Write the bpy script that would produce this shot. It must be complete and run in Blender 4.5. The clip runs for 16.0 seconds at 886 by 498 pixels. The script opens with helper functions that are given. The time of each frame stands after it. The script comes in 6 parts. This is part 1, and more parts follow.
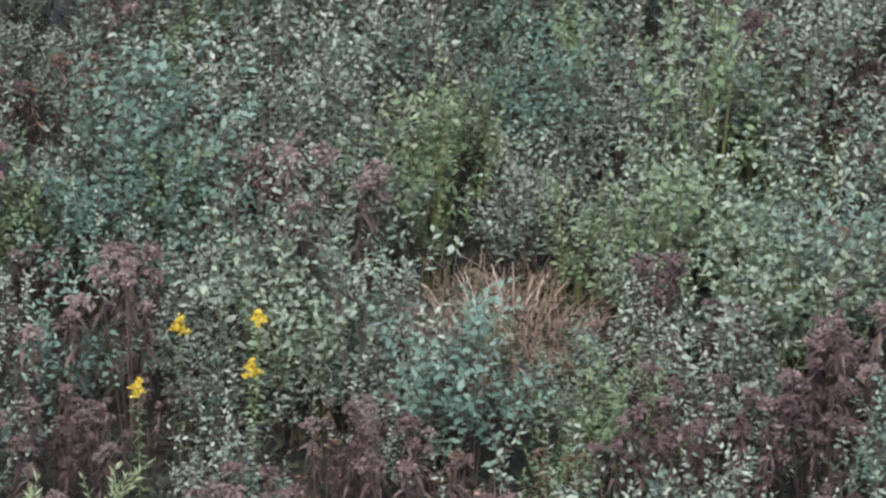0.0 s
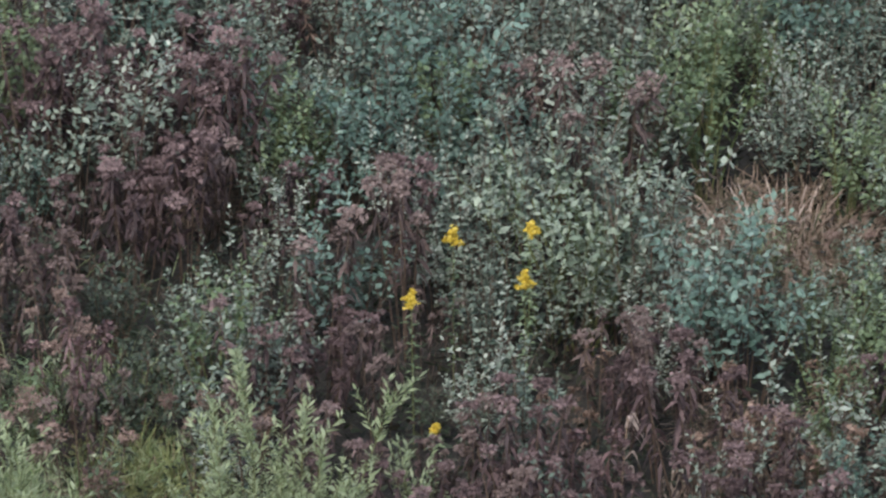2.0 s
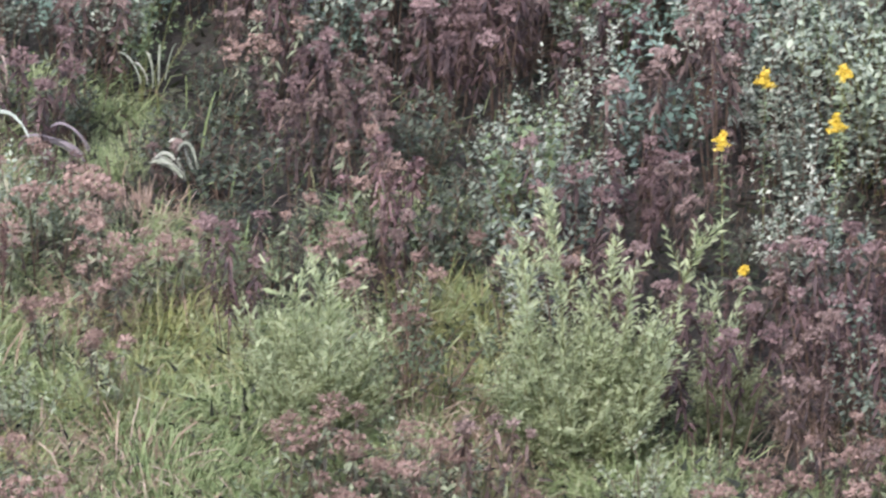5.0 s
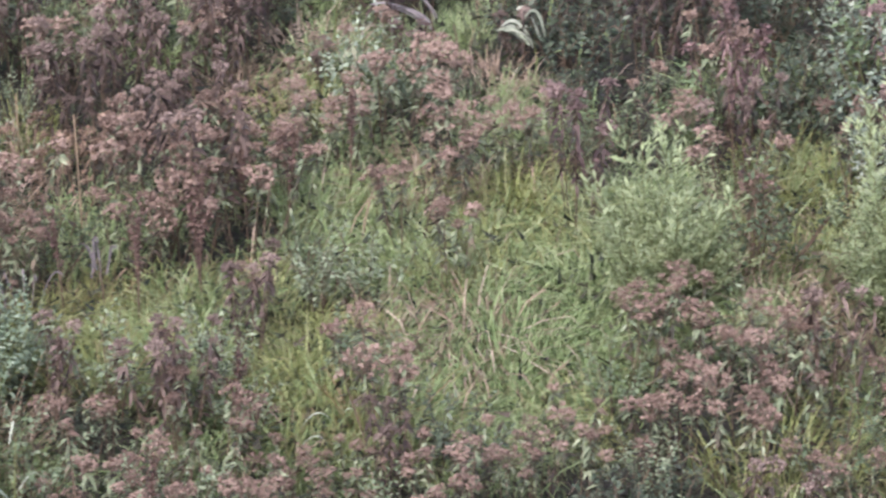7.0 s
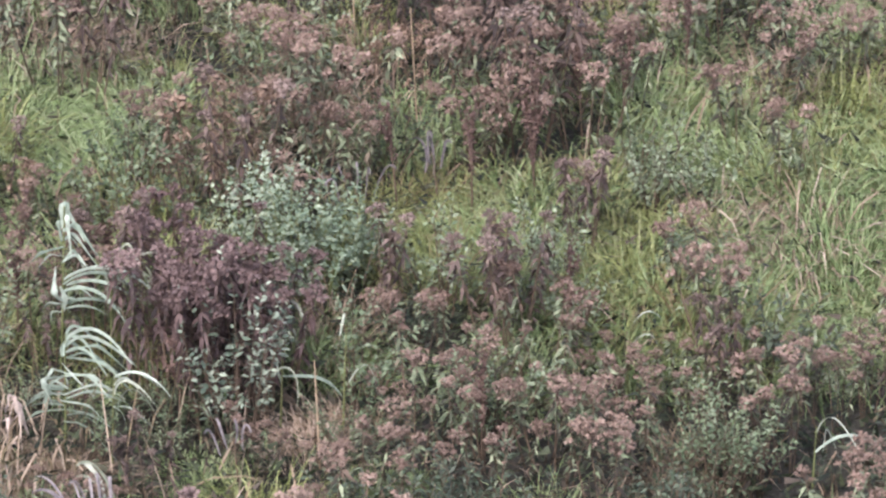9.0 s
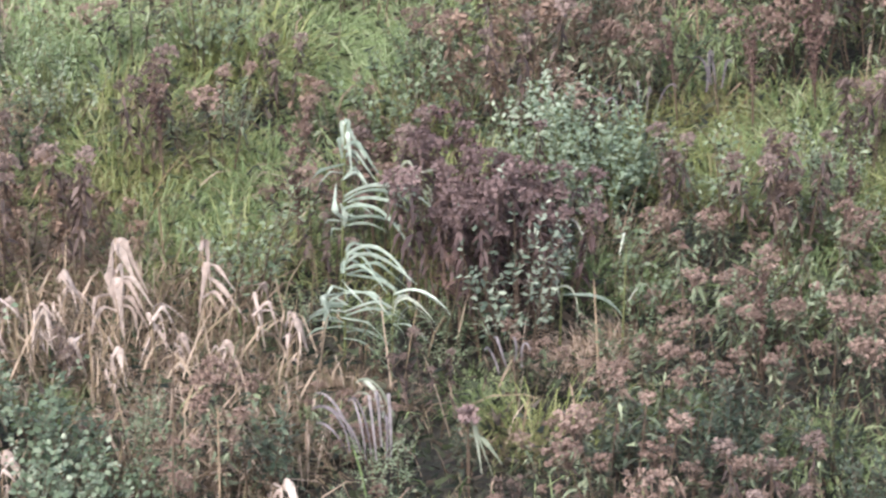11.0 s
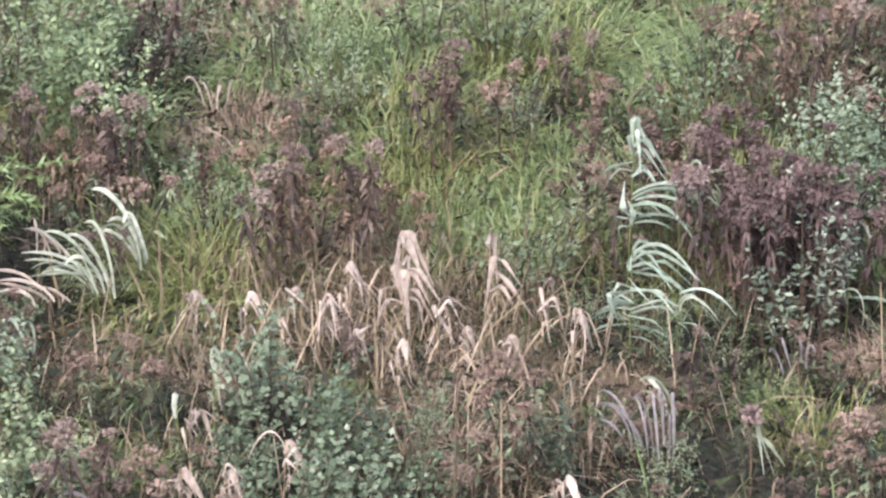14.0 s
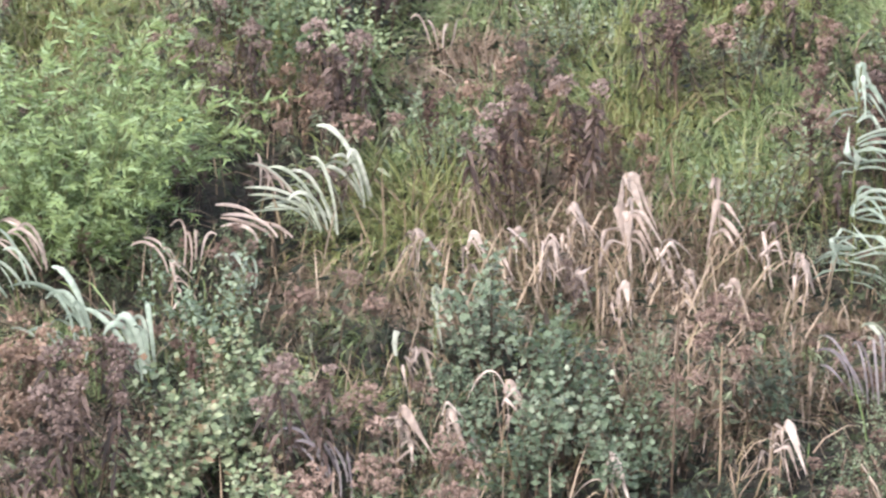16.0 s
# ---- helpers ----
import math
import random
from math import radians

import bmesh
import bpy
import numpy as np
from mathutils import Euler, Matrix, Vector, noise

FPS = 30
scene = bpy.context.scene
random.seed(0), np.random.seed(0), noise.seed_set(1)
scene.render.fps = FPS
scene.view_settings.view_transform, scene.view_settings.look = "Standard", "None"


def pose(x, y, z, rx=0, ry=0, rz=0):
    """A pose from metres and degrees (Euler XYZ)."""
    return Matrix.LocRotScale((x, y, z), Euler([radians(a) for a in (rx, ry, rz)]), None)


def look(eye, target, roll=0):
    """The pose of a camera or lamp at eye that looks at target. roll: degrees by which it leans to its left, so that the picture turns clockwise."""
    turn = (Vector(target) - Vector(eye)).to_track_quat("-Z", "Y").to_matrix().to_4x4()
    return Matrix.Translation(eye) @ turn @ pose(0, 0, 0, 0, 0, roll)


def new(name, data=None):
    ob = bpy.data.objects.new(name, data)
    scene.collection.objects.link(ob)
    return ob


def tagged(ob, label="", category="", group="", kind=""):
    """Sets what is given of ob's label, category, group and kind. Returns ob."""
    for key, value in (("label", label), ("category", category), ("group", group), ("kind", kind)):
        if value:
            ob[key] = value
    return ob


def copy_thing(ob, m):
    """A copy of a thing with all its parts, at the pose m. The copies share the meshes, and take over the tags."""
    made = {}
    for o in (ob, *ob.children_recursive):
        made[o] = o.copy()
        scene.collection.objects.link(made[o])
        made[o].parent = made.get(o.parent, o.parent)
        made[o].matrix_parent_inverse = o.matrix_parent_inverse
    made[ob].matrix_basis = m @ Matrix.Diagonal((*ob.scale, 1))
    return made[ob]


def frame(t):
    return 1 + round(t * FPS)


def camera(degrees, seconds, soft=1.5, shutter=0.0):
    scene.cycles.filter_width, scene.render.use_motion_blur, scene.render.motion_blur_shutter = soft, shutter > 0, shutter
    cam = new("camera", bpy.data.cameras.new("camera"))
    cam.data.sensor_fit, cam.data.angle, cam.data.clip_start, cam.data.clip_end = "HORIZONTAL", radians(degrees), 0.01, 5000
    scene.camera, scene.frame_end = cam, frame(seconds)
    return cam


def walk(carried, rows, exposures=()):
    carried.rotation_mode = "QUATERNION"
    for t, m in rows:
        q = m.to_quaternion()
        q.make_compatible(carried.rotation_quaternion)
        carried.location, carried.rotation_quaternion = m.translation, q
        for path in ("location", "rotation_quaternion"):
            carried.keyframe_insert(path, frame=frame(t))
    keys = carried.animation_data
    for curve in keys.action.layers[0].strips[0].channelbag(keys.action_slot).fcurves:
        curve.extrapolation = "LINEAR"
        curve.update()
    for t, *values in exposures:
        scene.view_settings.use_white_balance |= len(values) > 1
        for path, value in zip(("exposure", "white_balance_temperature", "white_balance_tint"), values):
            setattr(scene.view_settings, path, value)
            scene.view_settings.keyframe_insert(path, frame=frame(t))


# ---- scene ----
# A wet autumn meadow of shrubs, weeds and reeds, seen from a high, fixed stand through a long lens.
EYE_HEIGHT = 15.3
cam = camera(6.5, 16.0, soft=2.4, shutter=0.25)
TURNS = [  # seconds, and the camera's turn in degrees
    (0.0, 66.924, -2.024, -6.586),
    (0.5, 66.970, -2.031, -6.131),
    (1.0, 67.156, -1.742, -5.732),
    (1.5, 66.687, -1.468, -5.177),
    (2.0, 66.223, -1.180, -4.767),
    (2.5, 66.047, -1.237, -4.346),
    (3.0, 65.857, -1.284, -3.921),
    (3.2, 65.798, -1.357, -3.767),
    (5.3, 64.746, -0.850, -1.895),
    (5.5, 64.567, -0.627, -1.624),
    (6.0, 64.294, -0.256, -1.306),
    (6.5, 64.146, -0.152, -0.773),
    (7.0, 64.000, -0.000, 0.000),
    (7.5, 63.902, 0.059, 0.951),
    (8.0, 63.789, 0.041, 1.488),
    (8.2, 63.577, 0.063, 1.765),
    (10.3, 63.003, 0.274, 3.882),
    (10.5, 62.877, 0.387, 4.098),
    (11.0, 62.666, 0.691, 4.687),
    (11.5, 62.485, 0.497, 5.397),
    (12.0, 62.570, 0.148, 5.903),
    (12.5, 62.977, 0.064, 6.531),
    (13.0, 62.951, 0.155, 6.826),
    (13.5, 62.941, 0.470, 6.804),
    (14.0, 62.667, 0.485, 7.167),
    (14.5, 62.568, 0.082, 7.803),
    (15.0, 62.448, -0.094, 8.389),
    (15.5, 62.308, -0.177, 8.780),
    (16.0, 62.243, 0.341, 9.087),
]
walk(cam, [(t, pose(0, 0, EYE_HEIGHT, rx, ry, rz)) for t, rx, ry, rz in TURNS],
     exposures=[(0.0, 1.56, 6250, 13), (1.0, 1.5, 6250, 11), (1.5, 1.31, 6220, 11), (2.0, 1.3, 6250, 14), (2.5, 1.59, 6250, 19), (3.0, 1.91, 6270, 21), (5.5, 2.14, 6390, 23), (6.5, 2.12, 6430, 20), (8.0, 2.12, 6440, 21), (10.5, 2.16, 6550, 15), (12.5, 2.19, 6530, 16), (14.5, 2.16, 6560, 15), (16.0, 2.24, 6600, 15)])

# ---- light: an overcast afternoon ----
world = bpy.data.worlds.new("overcast_sky")
scene.world = world
world.use_nodes = True
wn = world.node_tree
sky = wn.nodes.new("ShaderNodeTexSky")
sky.sky_type = "NISHITA"
sky.sun_disc = False
sky.sun_elevation, sky.sun_rotation = radians(48), radians(200)
sky.dust_density, sky.air_density = 1.5, 1.2
veil = wn.nodes.new("ShaderNodeHueSaturation")  # cloud takes most of the blue out of the sky
veil.inputs["Saturation"].default_value = 0.58
wn.links.new(sky.outputs["Color"], veil.inputs["Color"])
wn.links.new(veil.outputs["Color"], wn.nodes["Background"].inputs["Color"])
wn.nodes["Background"].inputs["Strength"].default_value = 0.14

sun_data = bpy.data.lights.new("sun", "SUN")
sun_data.energy, sun_data.angle, sun_data.color = 1.5, radians(14), (1.0, 0.97, 0.92)
sun = new("sun", sun_data)
sun.matrix_world = look((0, 0, 30), (-10 * math.sin(radians(200)), -10 * math.cos(radians(200)), 30 - 10 * math.tan(radians(48))))


# ---- materials ----
def plant_material(name, tones, rough=0.55, spot=None, glow_through=0.15, grain=60.0, island=0.75):
    """Leaf or stem matter: a tone for each leaf and each plant, blotches, and light through the leaf."""
    m = bpy.data.materials.new(name)
    m.use_nodes = True
    n, link = m.node_tree.nodes, m.node_tree.links.new
    bsdf = n["Principled BSDF"]
    geo, info = n.new("ShaderNodeNewGeometry"), n.new("ShaderNodeObjectInfo")
    mix = n.new("ShaderNodeMix")
    mix.inputs[0].default_value = 1 - island
    link(geo.outputs["Random Per Island"], mix.inputs[2])
    link(info.outputs["Random"], mix.inputs[3])
    ramp = n.new("ShaderNodeValToRGB")
    while len(ramp.color_ramp.elements) < len(tones):
        ramp.color_ramp.elements.new(0.5)
    for i, tone in enumerate(tones):
        e = ramp.color_ramp.elements[i]
        e.position, e.color = 0.12 + 0.76 * i / (len(tones) - 1), (*tone, 1)
    link(mix.outputs[0], ramp.inputs[0])
    coord = n.new("ShaderNodeTexCoord")
    cloud = n.new("ShaderNodeTexNoise")
    cloud.inputs["Scale"].default_value, cloud.inputs["Detail"].default_value = grain, 3
    link(coord.outputs["Object"], cloud.inputs["Vector"])
    level = n.new("ShaderNodeMapRange")
    level.inputs["From Min"].default_value, level.inputs["From Max"].default_value = 0.3, 0.7
    level.inputs["To Min"].default_value, level.inputs["To Max"].default_value = 0.72, 1.28
    link(cloud.outputs["Fac"], level.inputs["Value"])
    shade = n.new("ShaderNodeMix")
    shade.data_type, shade.blend_type = "RGBA", "MULTIPLY"
    shade.inputs[0].default_value = 1.0
    link(ramp.outputs["Color"], shade.inputs[6])
    link(level.outputs["Result"], shade.inputs[7])
    colour = shade.outputs[2]
    if spot:
        blot = n.new("ShaderNodeTexNoise")
        blot.inputs["Scale"].default_value, blot.inputs["Detail"].default_value = 9.0, 2
        link(coord.outputs["Object"], blot.inputs["Vector"])
        cut = n.new("ShaderNodeMapRange")
        cut.inputs["From Min"].default_value, cut.inputs["From Max"].default_value = 0.56, 0.68
        cut.inputs["To Max"].default_value = 0.75
        link(blot.outputs["Fac"], cut.inputs["Value"])
        stain = n.new("ShaderNodeMix")
        stain.data_type = "RGBA"
        link(cut.outputs["Result"], stain.inputs[0])
        link(colour, stain.inputs[6])
        stain.inputs[7].default_value = (*spot, 1)
        colour = stain.outputs[2]
    link(colour, bsdf.inputs["Base Color"])
    bsdf.inputs["Roughness"].default_value = rough
    bsdf.inputs["Specular IOR Level"].default_value = 0.25
    if glow_through:
        thin = n.new("ShaderNodeBsdfTranslucent")
        link(colour, thin.inputs["Color"])
        both = n.new("ShaderNodeMixShader")
        both.inputs[0].default_value = glow_through
        link(bsdf.outputs[0], both.inputs[1])
        link(thin.outputs[0], both.inputs[2])
        link(both.outputs[0], n["Material Output"].inputs["Surface"])
    return m


wood_mat = plant_material("dull_brown_stem", ((0.05, 0.035, 0.025), (0.10, 0.07, 0.05)), 0.8, glow_through=0, grain=25)
green_stem_mat = plant_material("green_stem", ((0.06, 0.085, 0.03), (0.12, 0.12, 0.05)), 0.7, glow_through=0, grain=25)
straw_mat = plant_material("straw_stem", ((0.16, 0.115, 0.075), (0.28, 0.21, 0.145)), 0.7, glow_through=0, grain=25)
grey_leaf = plant_material("grey_green_leaf", ((0.02, 0.032, 0.022), (0.081, 0.108, 0.078), (0.176, 0.208, 0.157), (0.26, 0.287, 0.23)), 0.55, island=0.55)
blue_leaf = plant_material("blue_green_leaf", ((0.036, 0.06, 0.045), (0.085, 0.138, 0.104), (0.168, 0.232, 0.185)), 0.5, island=0.55)
light_leaf = plant_material("light_green_leaf", ((0.058, 0.087, 0.043), (0.125, 0.172, 0.087), (0.21, 0.26, 0.15)), 0.5, glow_through=0.28, island=0.4)
round_leaf = plant_material("rounded_leaf", ((0.03, 0.046, 0.026), (0.084, 0.115, 0.071), (0.143, 0.18, 0.119), (0.21, 0.24, 0.174)), 0.5, glow_through=0.25, island=0.5)
pale_leaf = plant_material("pale_mottled_leaf", ((0.06, 0.085, 0.045), (0.14, 0.178, 0.098), (0.235, 0.262, 0.165)), 0.5, spot=(0.16, 0.07, 0.05))
willow_leaf = plant_material("willow_leaf", ((0.225, 0.272, 0.142), (0.27, 0.315, 0.18), (0.3, 0.34, 0.215)), 0.5, glow_through=0.5)
bush_leaf = plant_material("bush_leaf", ((0.092, 0.128, 0.044), (0.158, 0.215, 0.086), (0.165, 0.235, 0.112), (0.24, 0.3, 0.172)), 0.5, glow_through=0.28)
brown_leaf = plant_material("withering_leaf", ((0.022, 0.017, 0.014), (0.04, 0.046, 0.028), (0.108, 0.135, 0.08), (0.185, 0.208, 0.136)), 0.65, spot=(0.09, 0.05, 0.04))
maroon_leaf = plant_material("maroon_leaf", ((0.015, 0.010, 0.0105), (0.044, 0.0275, 0.0265), (0.095, 0.062, 0.058)), 0.65)
umber_leaf = plant_material("umber_leaf", ((0.015, 0.011, 0.010), (0.047, 0.031, 0.027), (0.105, 0.075, 0.064)), 0.65)
head_pink = plant_material("pink_brown_fluff", ((0.078, 0.052, 0.043), (0.148, 0.1, 0.08), (0.235, 0.17, 0.14)), 0.85, grain=120, island=0.6)
head_dark = plant_material("dark_maroon_fluff", ((0.042, 0.028, 0.027), (0.092, 0.061, 0.058), (0.182, 0.13, 0.122)), 0.85, grain=120, island=0.5)
head_umber = plant_material("dark_brown_fluff", ((0.06, 0.043, 0.037), (0.115, 0.083, 0.072), (0.205, 0.155, 0.138)), 0.85, grain=120, island=0.5)
rust_leaf = plant_material("rust_leaf", ((0.062, 0.04, 0.029), (0.135, 0.088, 0.062), (0.225, 0.158, 0.118)), 0.7)
crimson_leaf = plant_material("crimson_leaf", ((0.03, 0.018, 0.018), (0.078, 0.046, 0.044), (0.155, 0.10, 0.095)), 0.55)
green_blade = plant_material("green_blade", ((0.145, 0.118, 0.066), (0.09, 0.132, 0.05), (0.15, 0.208, 0.088), (0.206, 0.26, 0.122), (0.28, 0.32, 0.182)), 0.5, glow_through=0.3, island=0.55)
olive_blade = plant_material("olive_blade", ((0.165, 0.118, 0.068), (0.13, 0.15, 0.052), (0.19, 0.212, 0.08), (0.285, 0.292, 0.148)), 0.5, glow_through=0.3, island=0.55)
tan_blade = plant_material("tan_blade", ((0.10, 0.105, 0.056), (0.165, 0.12, 0.084), (0.26, 0.193, 0.146), (0.38, 0.305, 0.246)), 0.7, glow_through=0.3, island=0.55)
silver_blade = plant_material("silver_blade", ((0.105, 0.14, 0.108), (0.195, 0.24, 0.195), (0.305, 0.345, 0.295)), 0.45, grain=25, island=0.55)
pale_blade = plant_material("pale_blade", ((0.115, 0.143, 0.092), (0.225, 0.248, 0.193), (0.365, 0.375, 0.325)), 0.5, grain=25, island=0.6)
pinkish_blade = plant_material("pinkish_straw_blade", ((0.10, 0.085, 0.045), (0.20, 0.15, 0.10), (0.33, 0.26, 0.20)), 0.7, grain=25)
straw_blade = plant_material("straw_blade", ((0.155, 0.114, 0.094), (0.283, 0.225, 0.195), (0.435, 0.372, 0.336)), 0.65, grain=25, island=0.7)
grey_blade = plant_material("grey_blade", ((0.07, 0.06, 0.066), (0.135, 0.118, 0.127), (0.235, 0.212, 0.216)), 0.6, grain=25, island=0.6)
yellow_flower = plant_material("yellow_flower", ((0.36, 0.25, 0.025), (0.55, 0.42, 0.05), (0.64, 0.52, 0.12)), 0.6, glow_through=0.3)
# Leaf and litter tones darkened to near black, so shade in the gaps is painted in.
gap_shade_leaf = plant_material("low_leaf", ((0.006, 0.009, 0.005), (0.018, 0.025, 0.012), (0.04, 0.05, 0.026), (0.034, 0.025, 0.018), (0.07, 0.056, 0.04)), 0.6)
low_leaf = plant_material("dull_green_leaf", ((0.03, 0.044, 0.023), (0.085, 0.118, 0.064), (0.145, 0.185, 0.112), (0.205, 0.24, 0.162)), 0.5, glow_through=0.28, island=0.4)
silvery_leaf = plant_material("silvery_leaf", ((0.042, 0.061, 0.038), (0.102, 0.14, 0.09), (0.168, 0.21, 0.147), (0.22, 0.258, 0.19)), 0.55, island=0.55)
# Green herb tones deepened: the low light of the hollows is put into the colour.
hollow_shade_leaf = plant_material("shaded_herb_leaf", ((0.012, 0.02, 0.012), (0.036, 0.051, 0.032), (0.08, 0.10, 0.066)), 0.5)
dock_seed = plant_material("dock_seed", ((0.03, 0.018, 0.016), (0.06, 0.036, 0.03), (0.11, 0.07, 0.058)), 0.8, glow_through=0)



def ground_material():
    m = bpy.data.materials.new("shade_dark_soil_and_litter")
    m.use_nodes = True
    n, link = m.node_tree.nodes, m.node_tree.links.new
    bsdf = n["Principled BSDF"]
    coord = n.new("ShaderNodeTexCoord")
    big, fine = n.new("ShaderNodeTexNoise"), n.new("ShaderNodeTexNoise")
    for tex, s in ((big, 0.8), (fine, 35.0)):
        tex.inputs["Scale"].default_value, tex.inputs["Detail"].default_value = s, 5
        link(coord.outputs["Object"], tex.inputs["Vector"])
    # Both soil tones are near black: shade among the plants is painted into them.
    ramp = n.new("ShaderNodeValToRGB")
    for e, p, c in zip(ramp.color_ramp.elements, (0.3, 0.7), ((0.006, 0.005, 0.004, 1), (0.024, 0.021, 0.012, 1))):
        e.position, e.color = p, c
    blend = n.new("ShaderNodeMix")
    blend.inputs[0].default_value = 0.55
    link(big.outputs["Fac"], blend.inputs[2])
    link(fine.outputs["Fac"], blend.inputs[3])
    link(blend.outputs[0], ramp.inputs[0])
    link(ramp.outputs["Color"], bsdf.inputs["Base Color"])
    bump = n.new("ShaderNodeBump")
    bump.inputs["Strength"].default_value, bump.inputs["Distance"].default_value = 0.7, 0.03
    link(fine.outputs["Fac"], bump.inputs["Height"])
    link(bump.outputs["Normal"], bsdf.inputs["Normal"])
    bsdf.inputs["Roughness"].default_value = 0.9
    return m


# ---- shape helpers ----
rng = np.random.default_rng(7)
UP = np.array([0.0, 0.0, 1.0])


def unit(v):
    return v / np.maximum(np.linalg.norm(v, axis=-1, keepdims=True), 1e-9)


def mesh_of(name, pieces, material, smooth=True):
    """One mesh from (points, quads) pieces."""
    verts, quads, base = [], [], 0
    for v, q in pieces:
        verts.append(v)
        quads.append(q + base)
        base += len(v)
    v, q = np.concatenate(verts), np.concatenate(quads)
    me = bpy.data.meshes.new(name)
    me.vertices.add(len(v))
    me.vertices.foreach_set("co", v.astype(np.float32).ravel())
    me.loops.add(q.size)
    me.loops.foreach_set("vertex_index", q.astype(np.int32).ravel())
    me.polygons.add(len(q))
    me.polygons.foreach_set("loop_start", np.arange(0, q.size, 4, dtype=np.int32))
    me.update(calc_edges=True)
    if smooth:
        me.polygons.foreach_set("use_smooth", np.ones(len(q), dtype=bool))
    me.materials.append(material)
    return me


BLADE = ((0.0, 0.8), (0.35, 1.0), (0.7, 0.75), (1.0, 0.06))
TAPER = ((0.0, 1.0), (1.0, 0.12))
SCRAP = ((0.0, 1.0), (1.0, 0.7))
DIAMOND = "diamond"


def leaves(p, d, length, width, droop=0.3, profile=TAPER, fold=0.25, twist=0.8):
    """Many leaves at once: roots p, ways d, lengths and widths; each bends down by droop and folds along its midrib."""
    n = len(p)
    d = unit(d)
    side = unit(np.cross(d, UP + rng.normal(0, 0.15, (n, 3))))
    nor = np.cross(side, d)
    a = rng.normal(0, twist, n)[:, None]
    side, nor = side * np.cos(a) + nor * np.sin(a), nor * np.cos(a) - side * np.sin(a)
    length, width = np.broadcast_to(length, n)[:, None], np.broadcast_to(width, n)[:, None]
    droop = np.broadcast_to(droop, n)[:, None]
    if profile is DIAMOND:
        half, mid = side * width * 0.52, p + d * length * 0.46 - UP * droop * length * 0.2
        v = np.stack([p, mid + half, p + d * length - UP * droop * length, mid - half], 1).reshape(-1, 3)
        return v, np.arange(4 * n).reshape(-1, 4)
    rows = []
    for t, w in profile:
        mid = p + d * length * t - UP * droop * length * t * t
        half = side * width * w * 0.5
        if fold:
            lift = nor * width * w * 0.5 * fold
            rows += [mid - half + lift, mid, mid + half + lift]
        else:
            rows += [mid - half, mid + half]
    c = 3 if fold else 2
    k = len(profile)
    v = np.stack(rows, 1).reshape(-1, 3)
    quad = np.array([[r * c + i, r * c + i + 1, (r + 1) * c + i + 1, (r + 1) * c + i] for r in range(k - 1) for i in range(c - 1)])
    q = (np.arange(n)[:, None, None] * (k * c) + quad[None]).reshape(-1, 4)
    return v, q


def tube(points, radii, sides=4):
    """A tapered stem along points."""
    pts, radii = np.asarray(points, float), np.asarray(radii, float)
    way = unit(np.gradient(pts, axis=0))
    s1 = unit(np.cross(way, np.array([0.31, 0.95, 0.05])))
    s2 = np.cross(way, s1)
    ang = np.linspace(0, 2 * np.pi, sides, endpoint=False)
    v = (pts[:, None] + radii[:, None, None] * (s1[:, None] * np.cos(ang)[None, :, None] + s2[:, None] * np.sin(ang)[None, :, None])).reshape(-1, 3)
    k = len(pts)
    q = np.array([[r * sides + i, r * sides + (i + 1) % sides, (r + 1) * sides + (i + 1) % sides, (r + 1) * sides + i]
                  for r in range(k - 1) for i in range(sides)])
    return v, q


def stem_line(foot, lean, height, bow=0.0, n=5):
    """Points of a stem from foot, leaning by the slope lean and bowing outwards."""
    t = np.linspace(0, 1, n)[:, None]
    lean = np.array([lean[0], lean[1], 0.0])
    return np.array([*foot, 0.0]) + UP * height * t + lean * height * (t + bow * t * t)


def along(line, t):
    """Places and ways on a stem line at the fractions t."""
    f = np.clip(np.asarray(t) * (len(line) - 1), 0, len(line) - 1.001)
    i = f.astype(int)
    w = (f - i)[:, None]
    return line[i] * (1 - w) + line[i + 1] * w, unit(line[i + 1] - line[i])


def thing(name, label, category, group=""):
    return tagged(new(name), label, category, group)


def add_part(name, mesh, parent, at=None, label=""):
    ob = new(name, mesh)
    ob.parent = parent
    if at is not None:
        ob.matrix_basis = at
    return tagged(ob, label) if label else ob


def ring(n, jitter=0.5):
    a = (np.arange(n) + rng.uniform(-jitter, jitter, n)) * 2 * np.pi / n + rng.uniform(0, 6)
    return np.stack([np.cos(a), np.sin(a)], 1)


